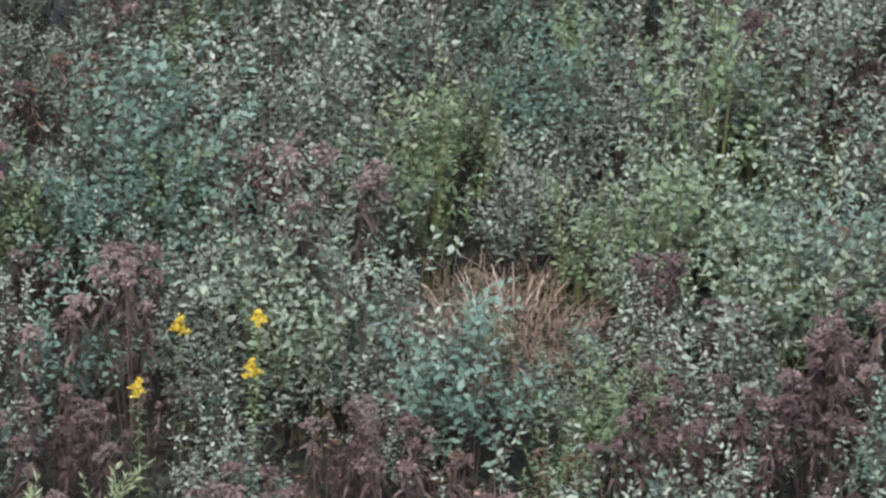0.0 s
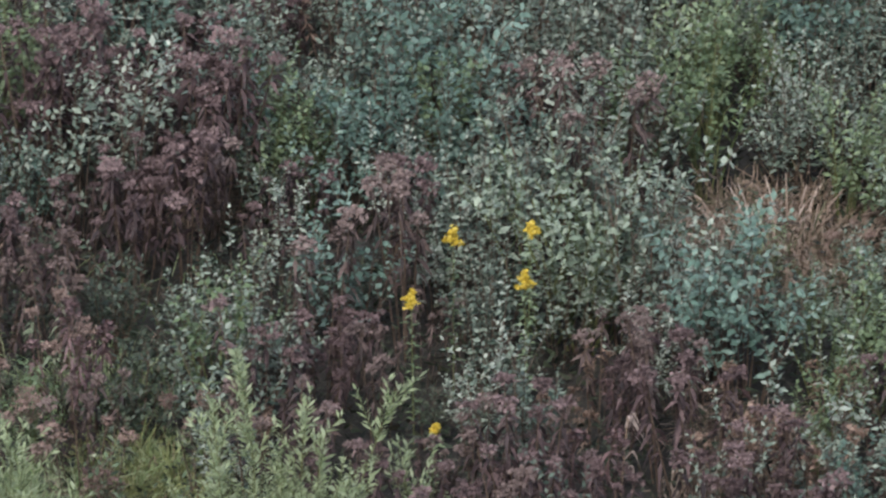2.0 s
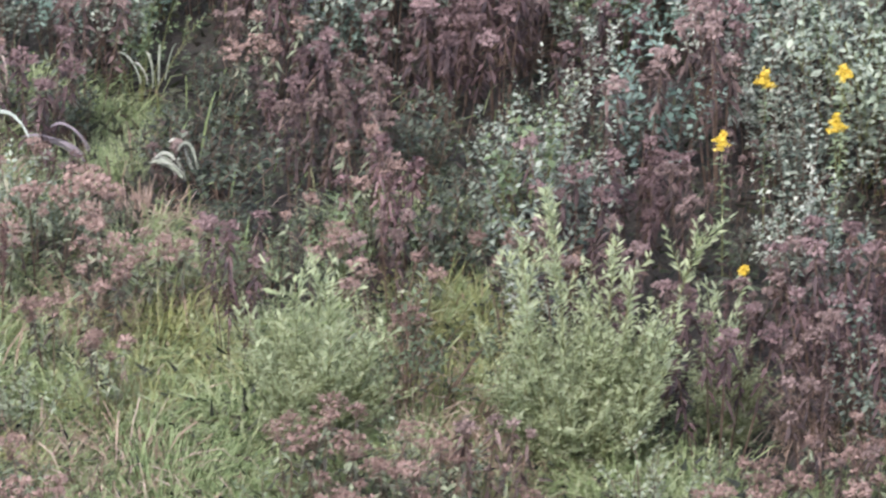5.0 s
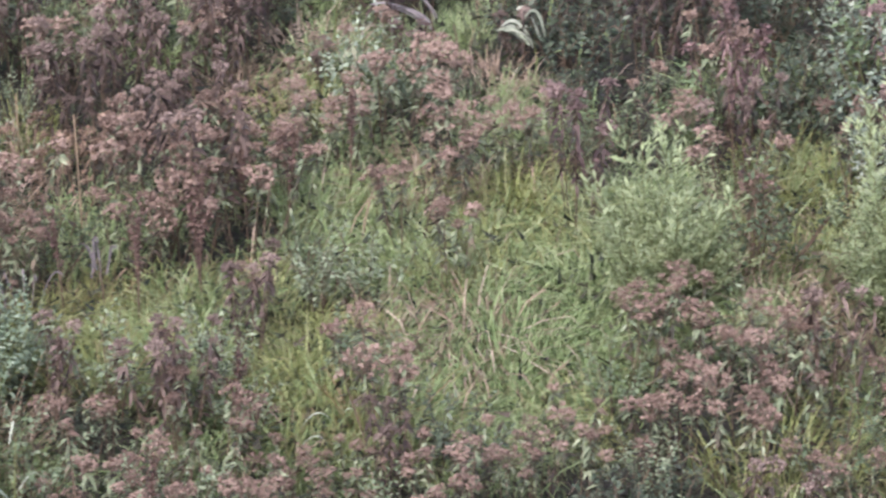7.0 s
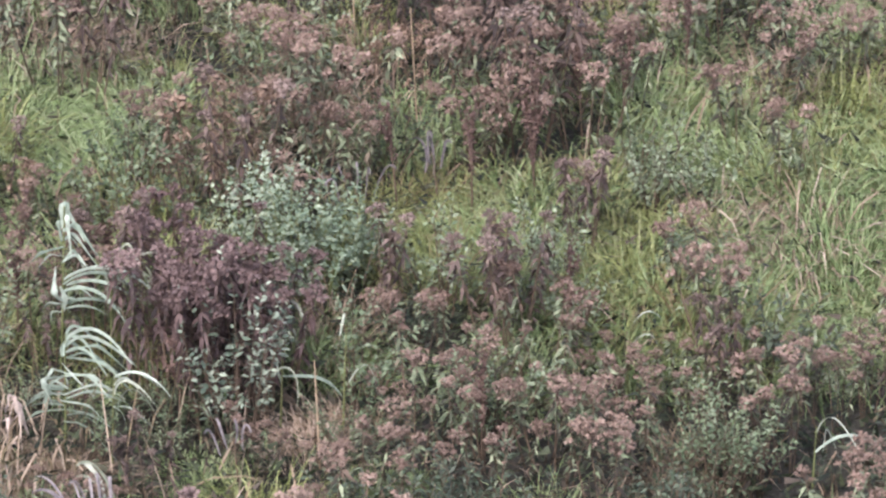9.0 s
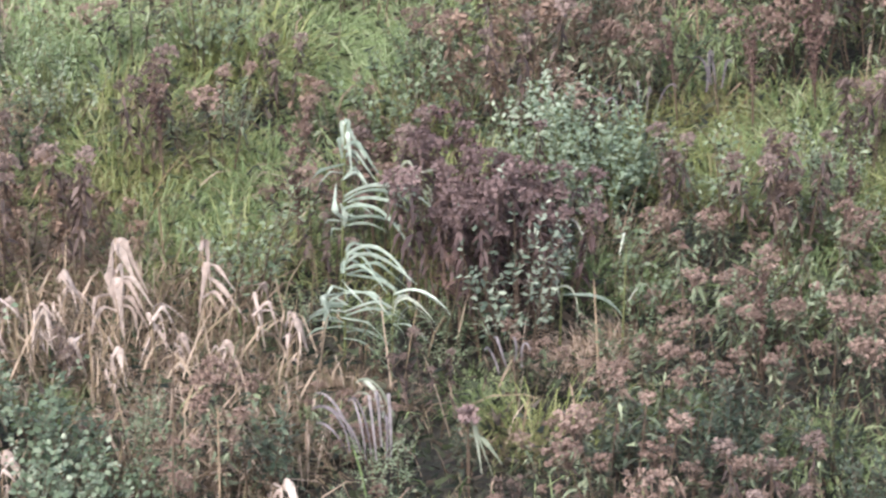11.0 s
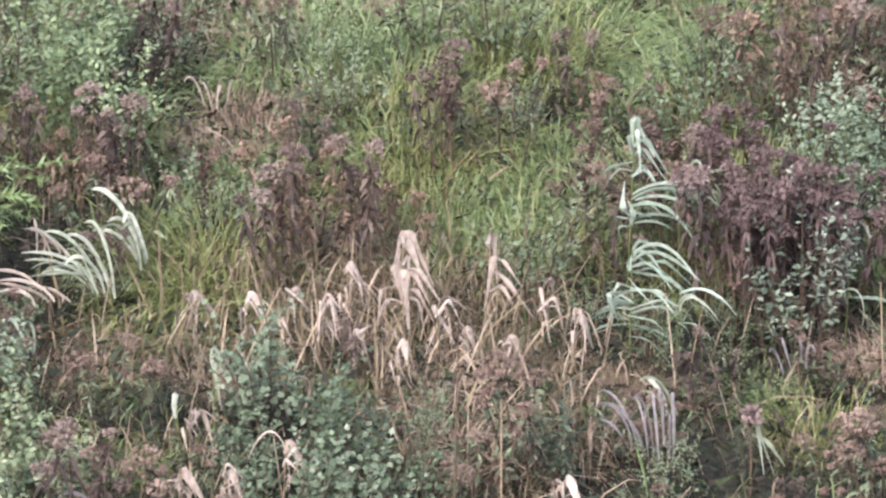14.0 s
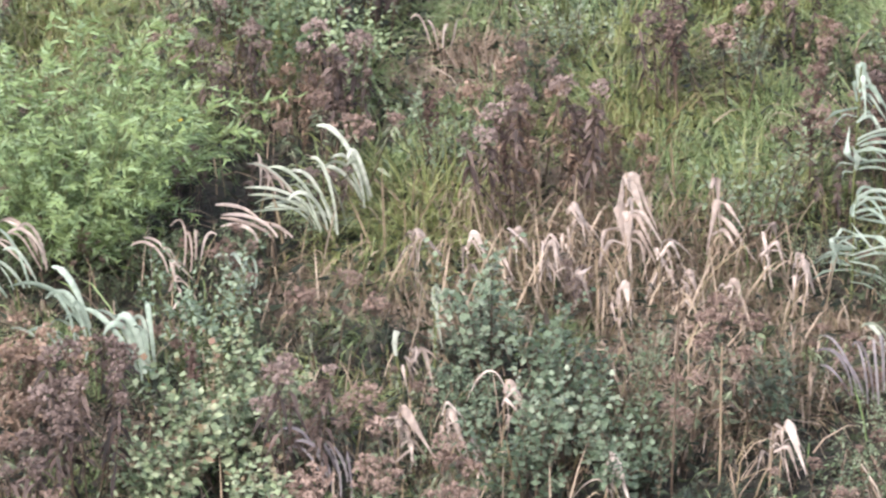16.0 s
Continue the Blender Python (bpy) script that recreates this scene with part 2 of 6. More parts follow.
# ---- plants ----
def make_shrub(name, label, mats, height=0.8, spread=0.26, stems=9, leaf=0.052, slim=0.5, count=6, group="", dome=0.34, sprays=5):
    """A leafy shrub: bare stems below, and upright sprays of leaves set two by two above."""
    ob = thing(name, label, "shrub", group)
    wood, green = [], []
    for c in ring(stems):
        r = rng.uniform(0.1, 1.0)
        h = height * rng.uniform(0.55, 1.05) * (1.1 - dome * r)
        line = stem_line(c * 0.06 * r, c * spread / height * r * rng.uniform(0.7, 1.25), h, rng.uniform(-0.2, 0.5), 4)
        wood.append(tube(line, np.linspace(0.006, 0.0018, 4), 3))
        for j in range(sprays):
            p, w = along(line, np.array([1.0 if j == 0 else rng.uniform(0.35, 0.97)]))
            way = unit(np.array([*(rng.normal(0, 0.75, 2) + c * 0.3), rng.uniform(0.9, 2.0)]))
            long = rng.uniform(0.10, 0.22) * min(1.0, height / 0.6)
            twig = p[0] + np.linspace(0, 1, 2)[:, None] * way * long
            wood.append(tube(twig, (0.002, 0.001), 3))
            k = 9
            q, _ = along(twig, np.linspace(0.12, 1.0, k))
            face = unit(np.cross(way, rng.normal(0, 1, 3)))
            turn = np.cross(way, face)
            ang = np.arange(k) * 2.4 + rng.normal(0, 0.3, k)
            d = face * np.cos(ang)[:, None] + turn * np.sin(ang)[:, None] + way * np.linspace(0.35, 1.2, k)[:, None]
            L = leaf * rng.uniform(0.65, 1.15, k) * np.linspace(1.1, 0.7, k)
            green.append(leaves(q, d, L, L * slim * rng.uniform(0.85, 1.15, k), rng.uniform(0, 0.35, k), DIAMOND, 0, 0.35))
        k = count
        q, _ = along(line, 1 - rng.uniform(0, 0.7, k) ** 1.2)
        d = np.concatenate([rng.normal(0, 1, (k, 2)), rng.uniform(-0.1, 0.8, (k, 1))], 1)
        L = leaf * rng.uniform(0.6, 1.2, k)
        green.append(leaves(q, d, L, L * slim * rng.uniform(0.8, 1.2, k), rng.uniform(0, 0.4, k), DIAMOND, 0, 0.5))
    add_part("branchwork", mesh_of("shrub_branchwork", wood, mats[0]), ob)
    add_part("foliage", mesh_of("shrub_foliage", green, mats[1], False), ob)
    return ob


def make_willow(name, label, mats, height=1.25, spread=0.42, stems=20, leaf=0.056, group="", proud=7, fine=0.58):
    """A young willow: a soft mass of fine leafy rods, and a few bold leafy rods that stand above the rest."""
    ob = thing(name, label, "shrub", group)
    green = []
    for i, c in enumerate(ring(stems)):
        r = rng.uniform(0.0, 1.0) ** 0.6
        bold = i % proud == 0
        h = height * (rng.uniform(0.86, 1.1) if bold else rng.uniform(0.35, 0.78) * (1.08 - 0.3 * r))
        line = stem_line(c * 0.16 * r * spread / 0.42, c * spread / height * r * (0.75 if bold else 1.0), h, rng.uniform(-0.3, 0.4), 7)
        shoots = [tube(line, np.linspace(0.006, 0.0015, 7), 3)]
        rods = [(line, 36, 1.2 if bold else 0.75, 0.3)]
        for _ in range(17):
            at = rng.uniform(0.05, 0.9)
            p, w = along(line, np.array([at]))
            way = unit(np.array([*(c * 0.4 + rng.normal(0, 0.6, 2)), rng.uniform(0.7, 2.0)]))
            side = p[0] + np.linspace(0, 1, 4)[:, None] * way * rng.uniform(0.12, 0.28)
            shoots.append(tube(side, np.linspace(0.0025, 0.001, 4), 3))
            big = bold and at > 0.55
            rods.append((side, 16 if big else 27, 1.05 if big else fine, 0.1))
        for rod, k, size, low in rods:
            q, w = along(rod, np.linspace(low, 1.0, k))
            out = np.concatenate([rng.normal(0, 1, (k, 2)), np.zeros((k, 1))], 1)
            L = leaf * size * rng.uniform(0.7, 1.15, k)
            rise = 0.9 if size > 0.7 else 0.5
            green.append(leaves(q, w * rise + unit(out) * 0.8, L, L * rng.uniform(0.2, 0.29, k), rng.uniform(0, 0.25, k), DIAMOND, 0, 0.6))
        add_part("rod", mesh_of("willow_rod", shoots, mats[0]), ob)
    add_part("foliage", mesh_of("willow_foliage", green, mats[1], False), ob)
    return ob


def make_bush(name, label, mats, height, spread, stems, leaf=0.057):
    """A round bush: leaning stems that end in arching sprays of long narrow leaves, held flat to the light."""
    ob = thing(name, label, "shrub")
    green = []
    for c in ring(stems):
        r = rng.uniform(0.0, 1.0) ** 0.55
        h = height * rng.uniform(0.8, 1.06) * (1 - 0.5 * r * r)
        line = stem_line(c * 0.2 * r, c * spread / h * r * 0.85, h, 0.25, 7)
        shoots = [tube(line, np.linspace(0.006, 0.002, 7), 3)]
        for at in np.linspace(0.12, 1.0, 15):
            p, w = along(line, np.array([at]))
            way = unit(np.array([*(c * (0.3 + 0.7 * r) + rng.normal(0, 0.75, 2)), rng.uniform(0.0, 1.2)]))
            u = np.linspace(0, 1, 5)[:, None]
            side = p[0] + u * way * rng.uniform(0.12, 0.24) - UP * 0.05 * u ** 2
            shoots.append(tube(side, np.linspace(0.0025, 0.001, 5), 3))
            k = 13
            q, w = along(side, np.linspace(0.12, 1.0, k))
            flat = unit(np.cross(way, UP)) * np.where(np.arange(k) % 2, 1.0, -1.0)[:, None]
            L = leaf * rng.uniform(0.7, 1.2, k) * np.linspace(1.0, 0.75, k)
            green.append(leaves(q, w * 0.7 + flat * 0.8 + rng.normal(0, 0.35, (k, 3)) + UP * 0.1, L, L * rng.uniform(0.25, 0.36, k), rng.uniform(-0.1, 0.3, k), TAPER, 0.2, 0.7))
        add_part("stem", mesh_of("bush_stem", shoots, mats[0]), ob)
    add_part("foliage", mesh_of("bush_foliage", green, mats[1], False), ob)
    return ob


def head_mesh(mat, radius=0.1, lumps=13, puff=0.024, rise=0.42):
    """A corymb gone to seed: small rounded downy puffs packed into an uneven dome, on short stalks."""
    a, r = np.arange(lumps) * 2.4 + rng.uniform(0, 6), np.sqrt((np.arange(lumps) + 0.3) / lumps) * rng.uniform(0.8, 1.1, lumps)
    mid = np.stack([radius * r * np.cos(a), radius * r * np.sin(a), radius * rise * (1 - r * r) + rng.normal(0, 0.16 * radius, lumps)], 1)
    pieces = []
    for c in mid:
        k = 8
        size = puff * rng.uniform(0.7, 1.25)
        out = unit(rng.normal(0, 1, (k, 3)) + UP * 0.45)
        flat = unit(np.cross(out, rng.normal(0, 1, (k, 3))) + out * 0.45)
        pieces.append(leaves(c + out * size * np.array([1.0, 1.0, 0.8]) - flat * size * 0.45, flat, size * rng.uniform(0.7, 1.2, k), size * rng.uniform(0.6, 1.0, k), 0.1, SCRAP, 0, 0.5))
        k = 3
        pieces.append(leaves(np.tile(c, (k, 1)), rng.normal(0, 1, (k, 3)) + UP * 0.5, size * rng.uniform(1.1, 1.7, k), size * 0.35, 0.1, SCRAP, 0, 1.0))
        pieces.append(tube(np.array([[0, 0, -radius * 0.9], c]), (0.002, 0.001), 3))
    return mesh_of("seed_cluster", pieces, mat, False)


def make_weed(name, label, mats, heads, height=0.7, stems=5, spread=0.2, leaf=0.085, per_stem=18, category="weed", group="", hang=0.5, low=0.22, slim=0.28):
    """A tall weed gone to seed: stiff dark stems, leaves that hang along them, a downy head on every stem."""
    ob = thing(name, label, category, group)
    green = []
    for c in ring(stems):
        r = rng.uniform(0.2, 1.0)
        h = height * rng.uniform(0.74, 1.05)
        line = stem_line(c * 0.10 * r, c * spread / height * r, h, rng.uniform(-0.2, 0.3), 4)
        stem = add_part("stem", mesh_of("weed_stem", [tube(line, np.linspace(0.006, 0.003, 4), 3)], mats[0]), ob)
        k = per_stem
        q, _ = along(line, low + (0.95 - low) * np.sqrt(rng.uniform(0, 1, k)))
        a = rng.uniform(0, 2 * np.pi, k)
        d = np.stack([np.cos(a), np.sin(a), rng.uniform(-0.5, 0.6, k)], 1)
        L = leaf * rng.uniform(0.5, 1.15, k)
        green.append(leaves(q, d, L, L * slim * rng.uniform(0.75, 1.25, k), rng.uniform(0.2, 1.0, k) * hang * 2, DIAMOND, 0, 0.8))
        s = rng.uniform(0.65, 1.15)
        add_part("seed_head", heads[int(rng.integers(len(heads)))], stem,
                 pose(*line[-1], rng.uniform(-16, 16), rng.uniform(-16, 16), rng.uniform(0, 360)) @ Matrix.Diagonal((s, s, s, 1)))
    add_part("foliage", mesh_of("weed_foliage", green, mats[1], False), ob)
    return ob


def make_grass(name, label, mats, height=0.33, blades=270, width=0.0034, spread=1.0, group="", stiff=2.2):
    """A tussock of fine blades that rise together and arch over, most of them to one side."""
    a, r = rng.uniform(0, 2 * np.pi, blades), np.sqrt(rng.uniform(0, 1, blades))
    comb = np.array([0.65, -0.25, 0.0]) + np.append(rng.normal(0, 0.3, 2), 0)
    p = np.stack([np.cos(a) * 0.17 * r, np.sin(a) * 0.17 * r, np.zeros(blades)], 1)
    d = np.stack([np.cos(a) * spread * r, np.sin(a) * spread * r, np.full(blades, 1.25)], 1) * 0.8 + rng.normal(0, 0.14, (blades, 3)) + comb * rng.uniform(0.4, 1.3, (blades, 1))
    L = height * rng.uniform(0.6, 1.4, blades)
    t = np.array([0.0, 0.38, 0.72, 1.0])
    d = unit(d)
    droop = stiff * rng.uniform(0.25, 0.75, blades)
    rows = []
    side = unit(np.cross(d, UP + rng.normal(0, 0.25, (blades, 3))))
    for u, w in zip(t, (0.8, 1.0, 0.8, 0.1)):
        mid = p + d * (L * (u - 0.18 * u ** 3))[:, None] - UP * (droop * L * u ** 2.2 * 0.62)[:, None]
        half = side * (width * w * 0.5 * rng.uniform(0.8, 1.3, blades))[:, None]
        rows += [mid - half, mid + half]
    v = np.stack(rows, 1).reshape(-1, 3)
    quad = np.array([[2 * i, 2 * i + 1, 2 * i + 3, 2 * i + 2] for i in range(3)])
    q = (np.arange(blades)[:, None, None] * 8 + quad[None]).reshape(-1, 4)
    return tagged(new(name, mesh_of("grass_tussock", [(v, q)], mats[0], False)), label, "grass", group)


def bent_blade(mat, bends, width, broad=0.5, turn=0.6, name="reed_blade", tip=0.05, twist=0.9):
    """One broad leaf along a bent line of (x, z) points: four for a smooth arch, three for a leaf that is folded over at the middle one."""
    k = len(bends)
    p = np.array([[x, rng.normal(0, 0.02), z] for x, z in bends]) + rng.normal(0, 0.012, (k, 3)) * np.array([[0]] + [[1]] * (k - 1))
    t = np.linspace(0, 1, 11)[:, None]
    if k == 4:
        mid = (1 - t) ** 3 * p[0] + 3 * (1 - t) ** 2 * t * p[1] + 3 * (1 - t) * t * t * p[2] + t ** 3 * p[3]
    else:
        f = rng.uniform(2.2, 5.0)
        u = np.array([0, 0.2, 0.32, 0.41, 0.47, 0.53, 0.6, 0.69, 0.8, 0.9, 1.0])[:, None]
        mid = ((1 - u) ** 2 * p[0] + 2 * f * (1 - u) * u * p[1] + u * u * p[2]) / ((1 - u) ** 2 + 2 * f * (1 - u) * u + u * u)
    way = unit(np.gradient(mid, axis=0))
    side = unit(np.cross(way, np.array([0.0, 1.0, 0.15])))
    out = np.cross(side, way)
    a = (rng.normal(0, turn) + np.linspace(0, 1, 11) * rng.normal(0, twist))[:, None]
    side, out = side * np.cos(a) + out * np.sin(a), out * np.cos(a) - side * np.sin(a)
    w = width * np.interp(t[:, 0], (0, 0.5 * broad, broad, 0.5 + 0.5 * broad, 1), (0.45, 0.8, 1.0, max(0.72, tip), tip)) * rng.uniform(0.9, 1.1, 11)
    half, lift = side * w[:, None] * 0.5, out * w[:, None] * 0.2
    v = np.stack([mid - half + lift, mid, mid + half + lift], 1).reshape(-1, 3)
    q = np.array([[r * 3 + i, r * 3 + i + 1, r * 3 + i + 4, r * 3 + i + 3] for r in range(10) for i in range(2)])
    return mesh_of(name, [(v, q)], mat)


def blade_kinds(mat, bends, width, broad, turn=0.6, n=4, name="reed_blade"):
    return [bent_blade(mat, [(x * s, z * s) for x, z in bends], width * rng.uniform(0.75, 1.15), broad, turn, name) for s in rng.uniform(0.75, 1.2, n)]


def make_reed(label, mat, height, rows, lean=(0.03, 0.0), name="reed", thick=0.0055):
    """A reed: one stem, and rows of leaves (blade kinds, count, from, to, spread in degrees, scale) between two fractions of its height."""
    ob = thing(name, label, "reed")
    line = stem_line((0, 0), lean, height, 0.2, 6)
    add_part("stem", mesh_of("reed_stem", [tube(line, np.linspace(thick, 0.4 * thick, 6), 5)], mat), ob)
    for kinds, count, low, high, spread, scale in rows:
        for i in range(count):
            p, _ = along(line, np.array([low + (high - low) * (i + rng.uniform(0.1, 0.9)) / count]))
            s = scale * rng.uniform(0.7, 1.2)
            add_part("blade", kinds[int(rng.integers(len(kinds)))], ob, pose(*p[0], rng.normal(0, min(12, spread / 3)), rng.normal(0, min(14, spread / 3)), rng.normal(0, spread)) @ Matrix.Diagonal((s, s, s, 1)))
    return ob


def make_bold_reed(label, mat, stem_mat, height, blades, lean=0.0, name="reed", sets=1):
    """A reed whose leaves are set one by one: height on the stem, width, and the bends of each."""
    ob = thing(name, label, "reed")
    line = stem_line((0, 0), (lean, 0.0), height, 0.0, 5)
    add_part("stem", mesh_of("reed_stem", [tube(line, np.linspace(0.006, 0.003, 5), 5)], stem_mat), ob)
    for i in range(sets):
        for z, width, bends in blades:
            s, drop = (1.0, 0.0) if i == 0 else (rng.uniform(0.7, 1.05), rng.uniform(0.01, 0.07))
            p, _ = along(line, np.array([(z - drop) / height]))
            add_part("blade", bent_blade(mat, ((0, 0), *((x * s, h * s) for x, h in bends)), width * s, 0.5, 0.12, "reed_blade", 0.12, 0.3), ob, pose(*p[0], 0, 0, rng.normal(0, 8 + 14 * i)))
    return ob


def make_combed_reed(label, mat, stem_mat, n, length, low, steep, gap, width, name="reed"):
    """A wind-combed reed: leaves side by side, narrow at the foot, broad and folded over at the top."""
    ob = thing(name, label, "reed")
    line = stem_line((0.02, 0.01), (-0.1, 0.0), 0.28, 0.0, 4)
    add_part("stem", mesh_of("reed_stem", [tube(line, (0.006, 0.005, 0.004, 0.003), 5)], stem_mat), ob)
    for i in range(n):
        a = radians(low + (steep - low) * (i + 0.5) / n + rng.normal(0, 3))
        L = length * rng.uniform(0.72, 1.2)
        c, z = -math.cos(a) * L, math.sin(a) * L
        bends = ((0, 0), (c * 0.22 + 0.01, z * 0.5), (c * 0.62, z * 1.08), (c * 1.12, z * rng.uniform(0.66, 0.98)))
        add_part("blade", bent_blade(mat, bends, width * rng.uniform(0.8, 1.1), 0.78, 0.2, "reed_blade", 0.3, 0.6), ob,
                 pose(gap * (i - n / 2), rng.normal(0, 0.02), 0.22 + rng.normal(0, 0.02), 0, 0, rng.normal(0, 10)))
    return ob


def make_goldenrod(mats, height, tall=0.12, name="goldenrod", label="flowering goldenrod with a bright yellow plume above green leaves"):
    ob = thing(name, label, "wildflower", "goldenrods among the shrubs")
    line = stem_line((0, 0), (0.03, 0.02), height - 0.03, 0.1, 6)
    add_part("stem", mesh_of("goldenrod_stem", [tube(line, np.linspace(0.004, 0.002, 6))], mats[0]), ob)
    k = 46
    q, _ = along(line, np.linspace(0.2, 0.97, k))
    a = np.arange(k) * 2.4
    d = np.stack([np.cos(a), np.sin(a), np.full(k, 0.5)], 1)
    add_part("leaves", mesh_of("goldenrod_leaves", [leaves(q, d, 0.07 * rng.uniform(0.6, 1.1, k), 0.013, 0.5, DIAMOND, 0, 0.4)], mats[1], False), ob)
    tip = line[-1]
    for c, drop in zip(ring(7), (1, 0.8, 0.55, 0.9, 0.35, 0.65, 0.1)):
        n = 46
        t = rng.uniform(0, 1, n)[:, None]
        reach = np.array([c[0], c[1], 0]) * tall * 0.62 * drop
        p = np.array([0, 0, tall * (1 - drop) * 0.8]) + reach * t + UP * (0.35 * tall * t * (1 - 0.9 * t)) + rng.normal(0, 0.006, (n, 3))
        me = mesh_of("plume", [leaves(p, rng.normal(0, 1, (n, 3)) + UP * 0.6, 0.013, 0.011, 0, SCRAP, 0, 1.0)], mats[2], False)
        add_part("plume_branch", me, ob, Matrix.Translation(tip - np.array([0, 0, tall * 0.5])))
    return ob


def make_dock(height):
    """A dead dock: one stiff stem with dark seeds packed along its upper part, and a few side spikes."""
    ob = thing("dock", "dead dock stalk with dark brown seed spikes", "weed", "dead docks among the weeds")
    line = stem_line((0, 0), rng.normal(0, 0.05, 2), height, 0.1, 5)
    add_part("stem", mesh_of("dock_stem", [tube(line, np.linspace(0.006, 0.003, 5), 4)], wood_mat), ob)
    for i in range(4):
        if i:
            p, _ = along(line, np.array([0.45 + 0.12 * i]))
            way = unit(np.array([*rng.normal(0, 0.35, 2), 1.0]))
            spike = p[0] + np.linspace(0, 1, 3)[:, None] * way * height * rng.uniform(0.2, 0.35)
        else:
            spike = line[2:]
        n = 110 if i == 0 else 60
        q, w = along(spike, rng.uniform(0, 1, n))
        q = q + rng.normal(0, 0.008, (n, 3))
        seeds = leaves(q, rng.normal(0, 1, (n, 3)), rng.uniform(0.010, 0.018, n), rng.uniform(0.007, 0.012, n), 0.3, SCRAP, 0, 1.0)
        add_part("seed_spike", mesh_of("dock_spike", [seeds, tube(spike, np.linspace(0.003, 0.0015, len(spike)), 3)], dock_seed, False), ob)
    return ob


# ---- the ground ----
def make_ground():
    fine = [10 + 0.5 * i for i in range(70)]
    ys = [-3000, -600, -120, -30, 0] + fine + [50, 60, 90, 200, 700, 3000]
    xs = [-3000, -700, -150, -50, -25] + [-15 + 0.5 * i for i in range(61)] + [25, 50, 150, 700, 3000]
    v = [(x, y, 0.05 * noise.noise(Vector((x * 0.7, y * 0.7, 0))) - 0.02) for y in ys for x in xs]
    w = len(xs)
    q = [(r * w + c, r * w + c + 1, (r + 1) * w + c + 1, (r + 1) * w + c) for r in range(len(ys) - 1) for c in range(w - 1)]
    me = bpy.data.meshes.new("ground")
    me.from_pydata(v, [], q)
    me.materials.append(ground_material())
    tagged(new("ground", me), "soil under dead leaves and stems, coloured dark as plant shade", "ground", kind="structure")


make_ground()

# The strip of meadow: bearing to the left in degrees, near edge and far edge in metres.
STRIP = [(-12.5, 32.0, 40.2), (-8, 29.9, 39.6), (-4, 27.8, 39.0), (-1, 26.8, 37.4), (1.7, 26.2, 35.2), (5, 25.9, 34.1), (8, 25.8, 33.0), (11, 25.7, 32.6), (14.5, 25.4, 32.0)]


def in_strip(x, y, margin=0.0):
    b, far = math.degrees(math.atan2(-x, y)), math.hypot(x, y)
    if not STRIP[0][0] <= b <= STRIP[-1][0]:
        return False
    k = [s[0] for s in STRIP]
    return np.interp(b, k, [s[1] for s in STRIP]) - margin <= far <= np.interp(b, k, [s[2] for s in STRIP]) + margin


# ---- where each kind grows: x, y, half width and half depth of each stand ----
STANDS = []


def stands_of(kind, places):
    """Stands of one kind of plant: x, y and the half widths along x and y of each."""
    STANDS.extend((kind, *place) for place in places)


stands_of("light", [(4.92, 36.26, 0.17, 0.26), (4.68, 35.66, 0.25, 0.29), (4.45, 34.87, 0.19, 0.34), (5.26, 34.49, 0.16, 0.36), (5.82, 37.10, 0.15, 0.27), (3.48, 37.14, 0.15, 0.27), (5.27, 32.49, 0.20, 0.35), (4.69, 32.07, 0.13, 0.16), (5.89, 35.56, 0.14, 0.19), (4.05, 35.31, 0.12, 0.19), (5.52, 37.11, 0.12, 0.20), (1.05, 35.26, 0.12, 0.21), (2.37, 35.24, 0.17, 0.25), (1.17, 32.25, 0.12, 0.16), (1.57, 32.81, 0.12, 0.16), (-5.60, 30.80, 0.13, 0.20), (-5.51, 30.23, 0.12, 0.22), (-5.42, 29.68, 0.12, 0.19), (-5.44, 30.88, 0.12, 0.16), (-4.43, 30.70, 0.12, 0.16), (-5.40, 29.74, 0.12, 0.16), (-5.19, 29.66, 0.12, 0.16)])
stands_of("blue", [(3.14, 36.14, 0.14, 0.26), (3.11, 35.40, 0.22, 0.34), (3.53, 34.81, 0.14, 0.24), (5.29, 36.41, 0.12, 0.20), (2.23, 35.64, 0.14, 0.22), (4.94, 33.21, 0.16, 0.22), (4.48, 32.51, 0.13, 0.16), (2.58, 33.34, 0.16, 0.22), (3.29, 32.11, 0.12, 0.24), (4.36, 36.97, 0.12, 0.20), (6.01, 34.13, 0.22, 0.27), (2.29, 35.27, 0.14, 0.18), (4.24, 32.71, 0.12, 0.16), (2.12, 35.17, 0.14, 0.25), (2.88, 35.02, 0.14, 0.37)])
stands_of("grey", [(3.58, 34.21, 0.24, 0.24), (3.29, 33.94, 0.16, 0.23), (2.70, 34.30, 0.16, 0.18), (2.24, 33.49, 0.24, 0.28), (2.52, 33.35, 0.16, 0.22), (3.61, 33.33, 0.29, 0.23), (3.27, 33.29, 0.21, 0.28), (4.08, 33.20, 0.24, 0.28), (4.32, 33.39, 0.19, 0.22), (4.46, 32.99, 0.21, 0.22), (4.82, 33.16, 0.16, 0.23), (3.97, 32.62, 0.21, 0.22), (3.76, 36.46, 0.26, 0.39), (3.92, 36.00, 0.23, 0.32), (3.41, 35.64, 0.17, 0.32), (3.98, 34.90, 0.14, 0.31), (4.43, 36.53, 0.17, 0.33), (2.86, 35.87, 0.17, 0.32), (2.43, 35.73, 0.17, 0.25), (2.29, 34.79, 0.12, 0.18), (5.29, 33.28, 0.16, 0.23), (5.67, 35.82, 0.20, 0.32), (5.01, 35.09, 0.17, 0.31), (5.24, 35.60, 0.17, 0.25)])
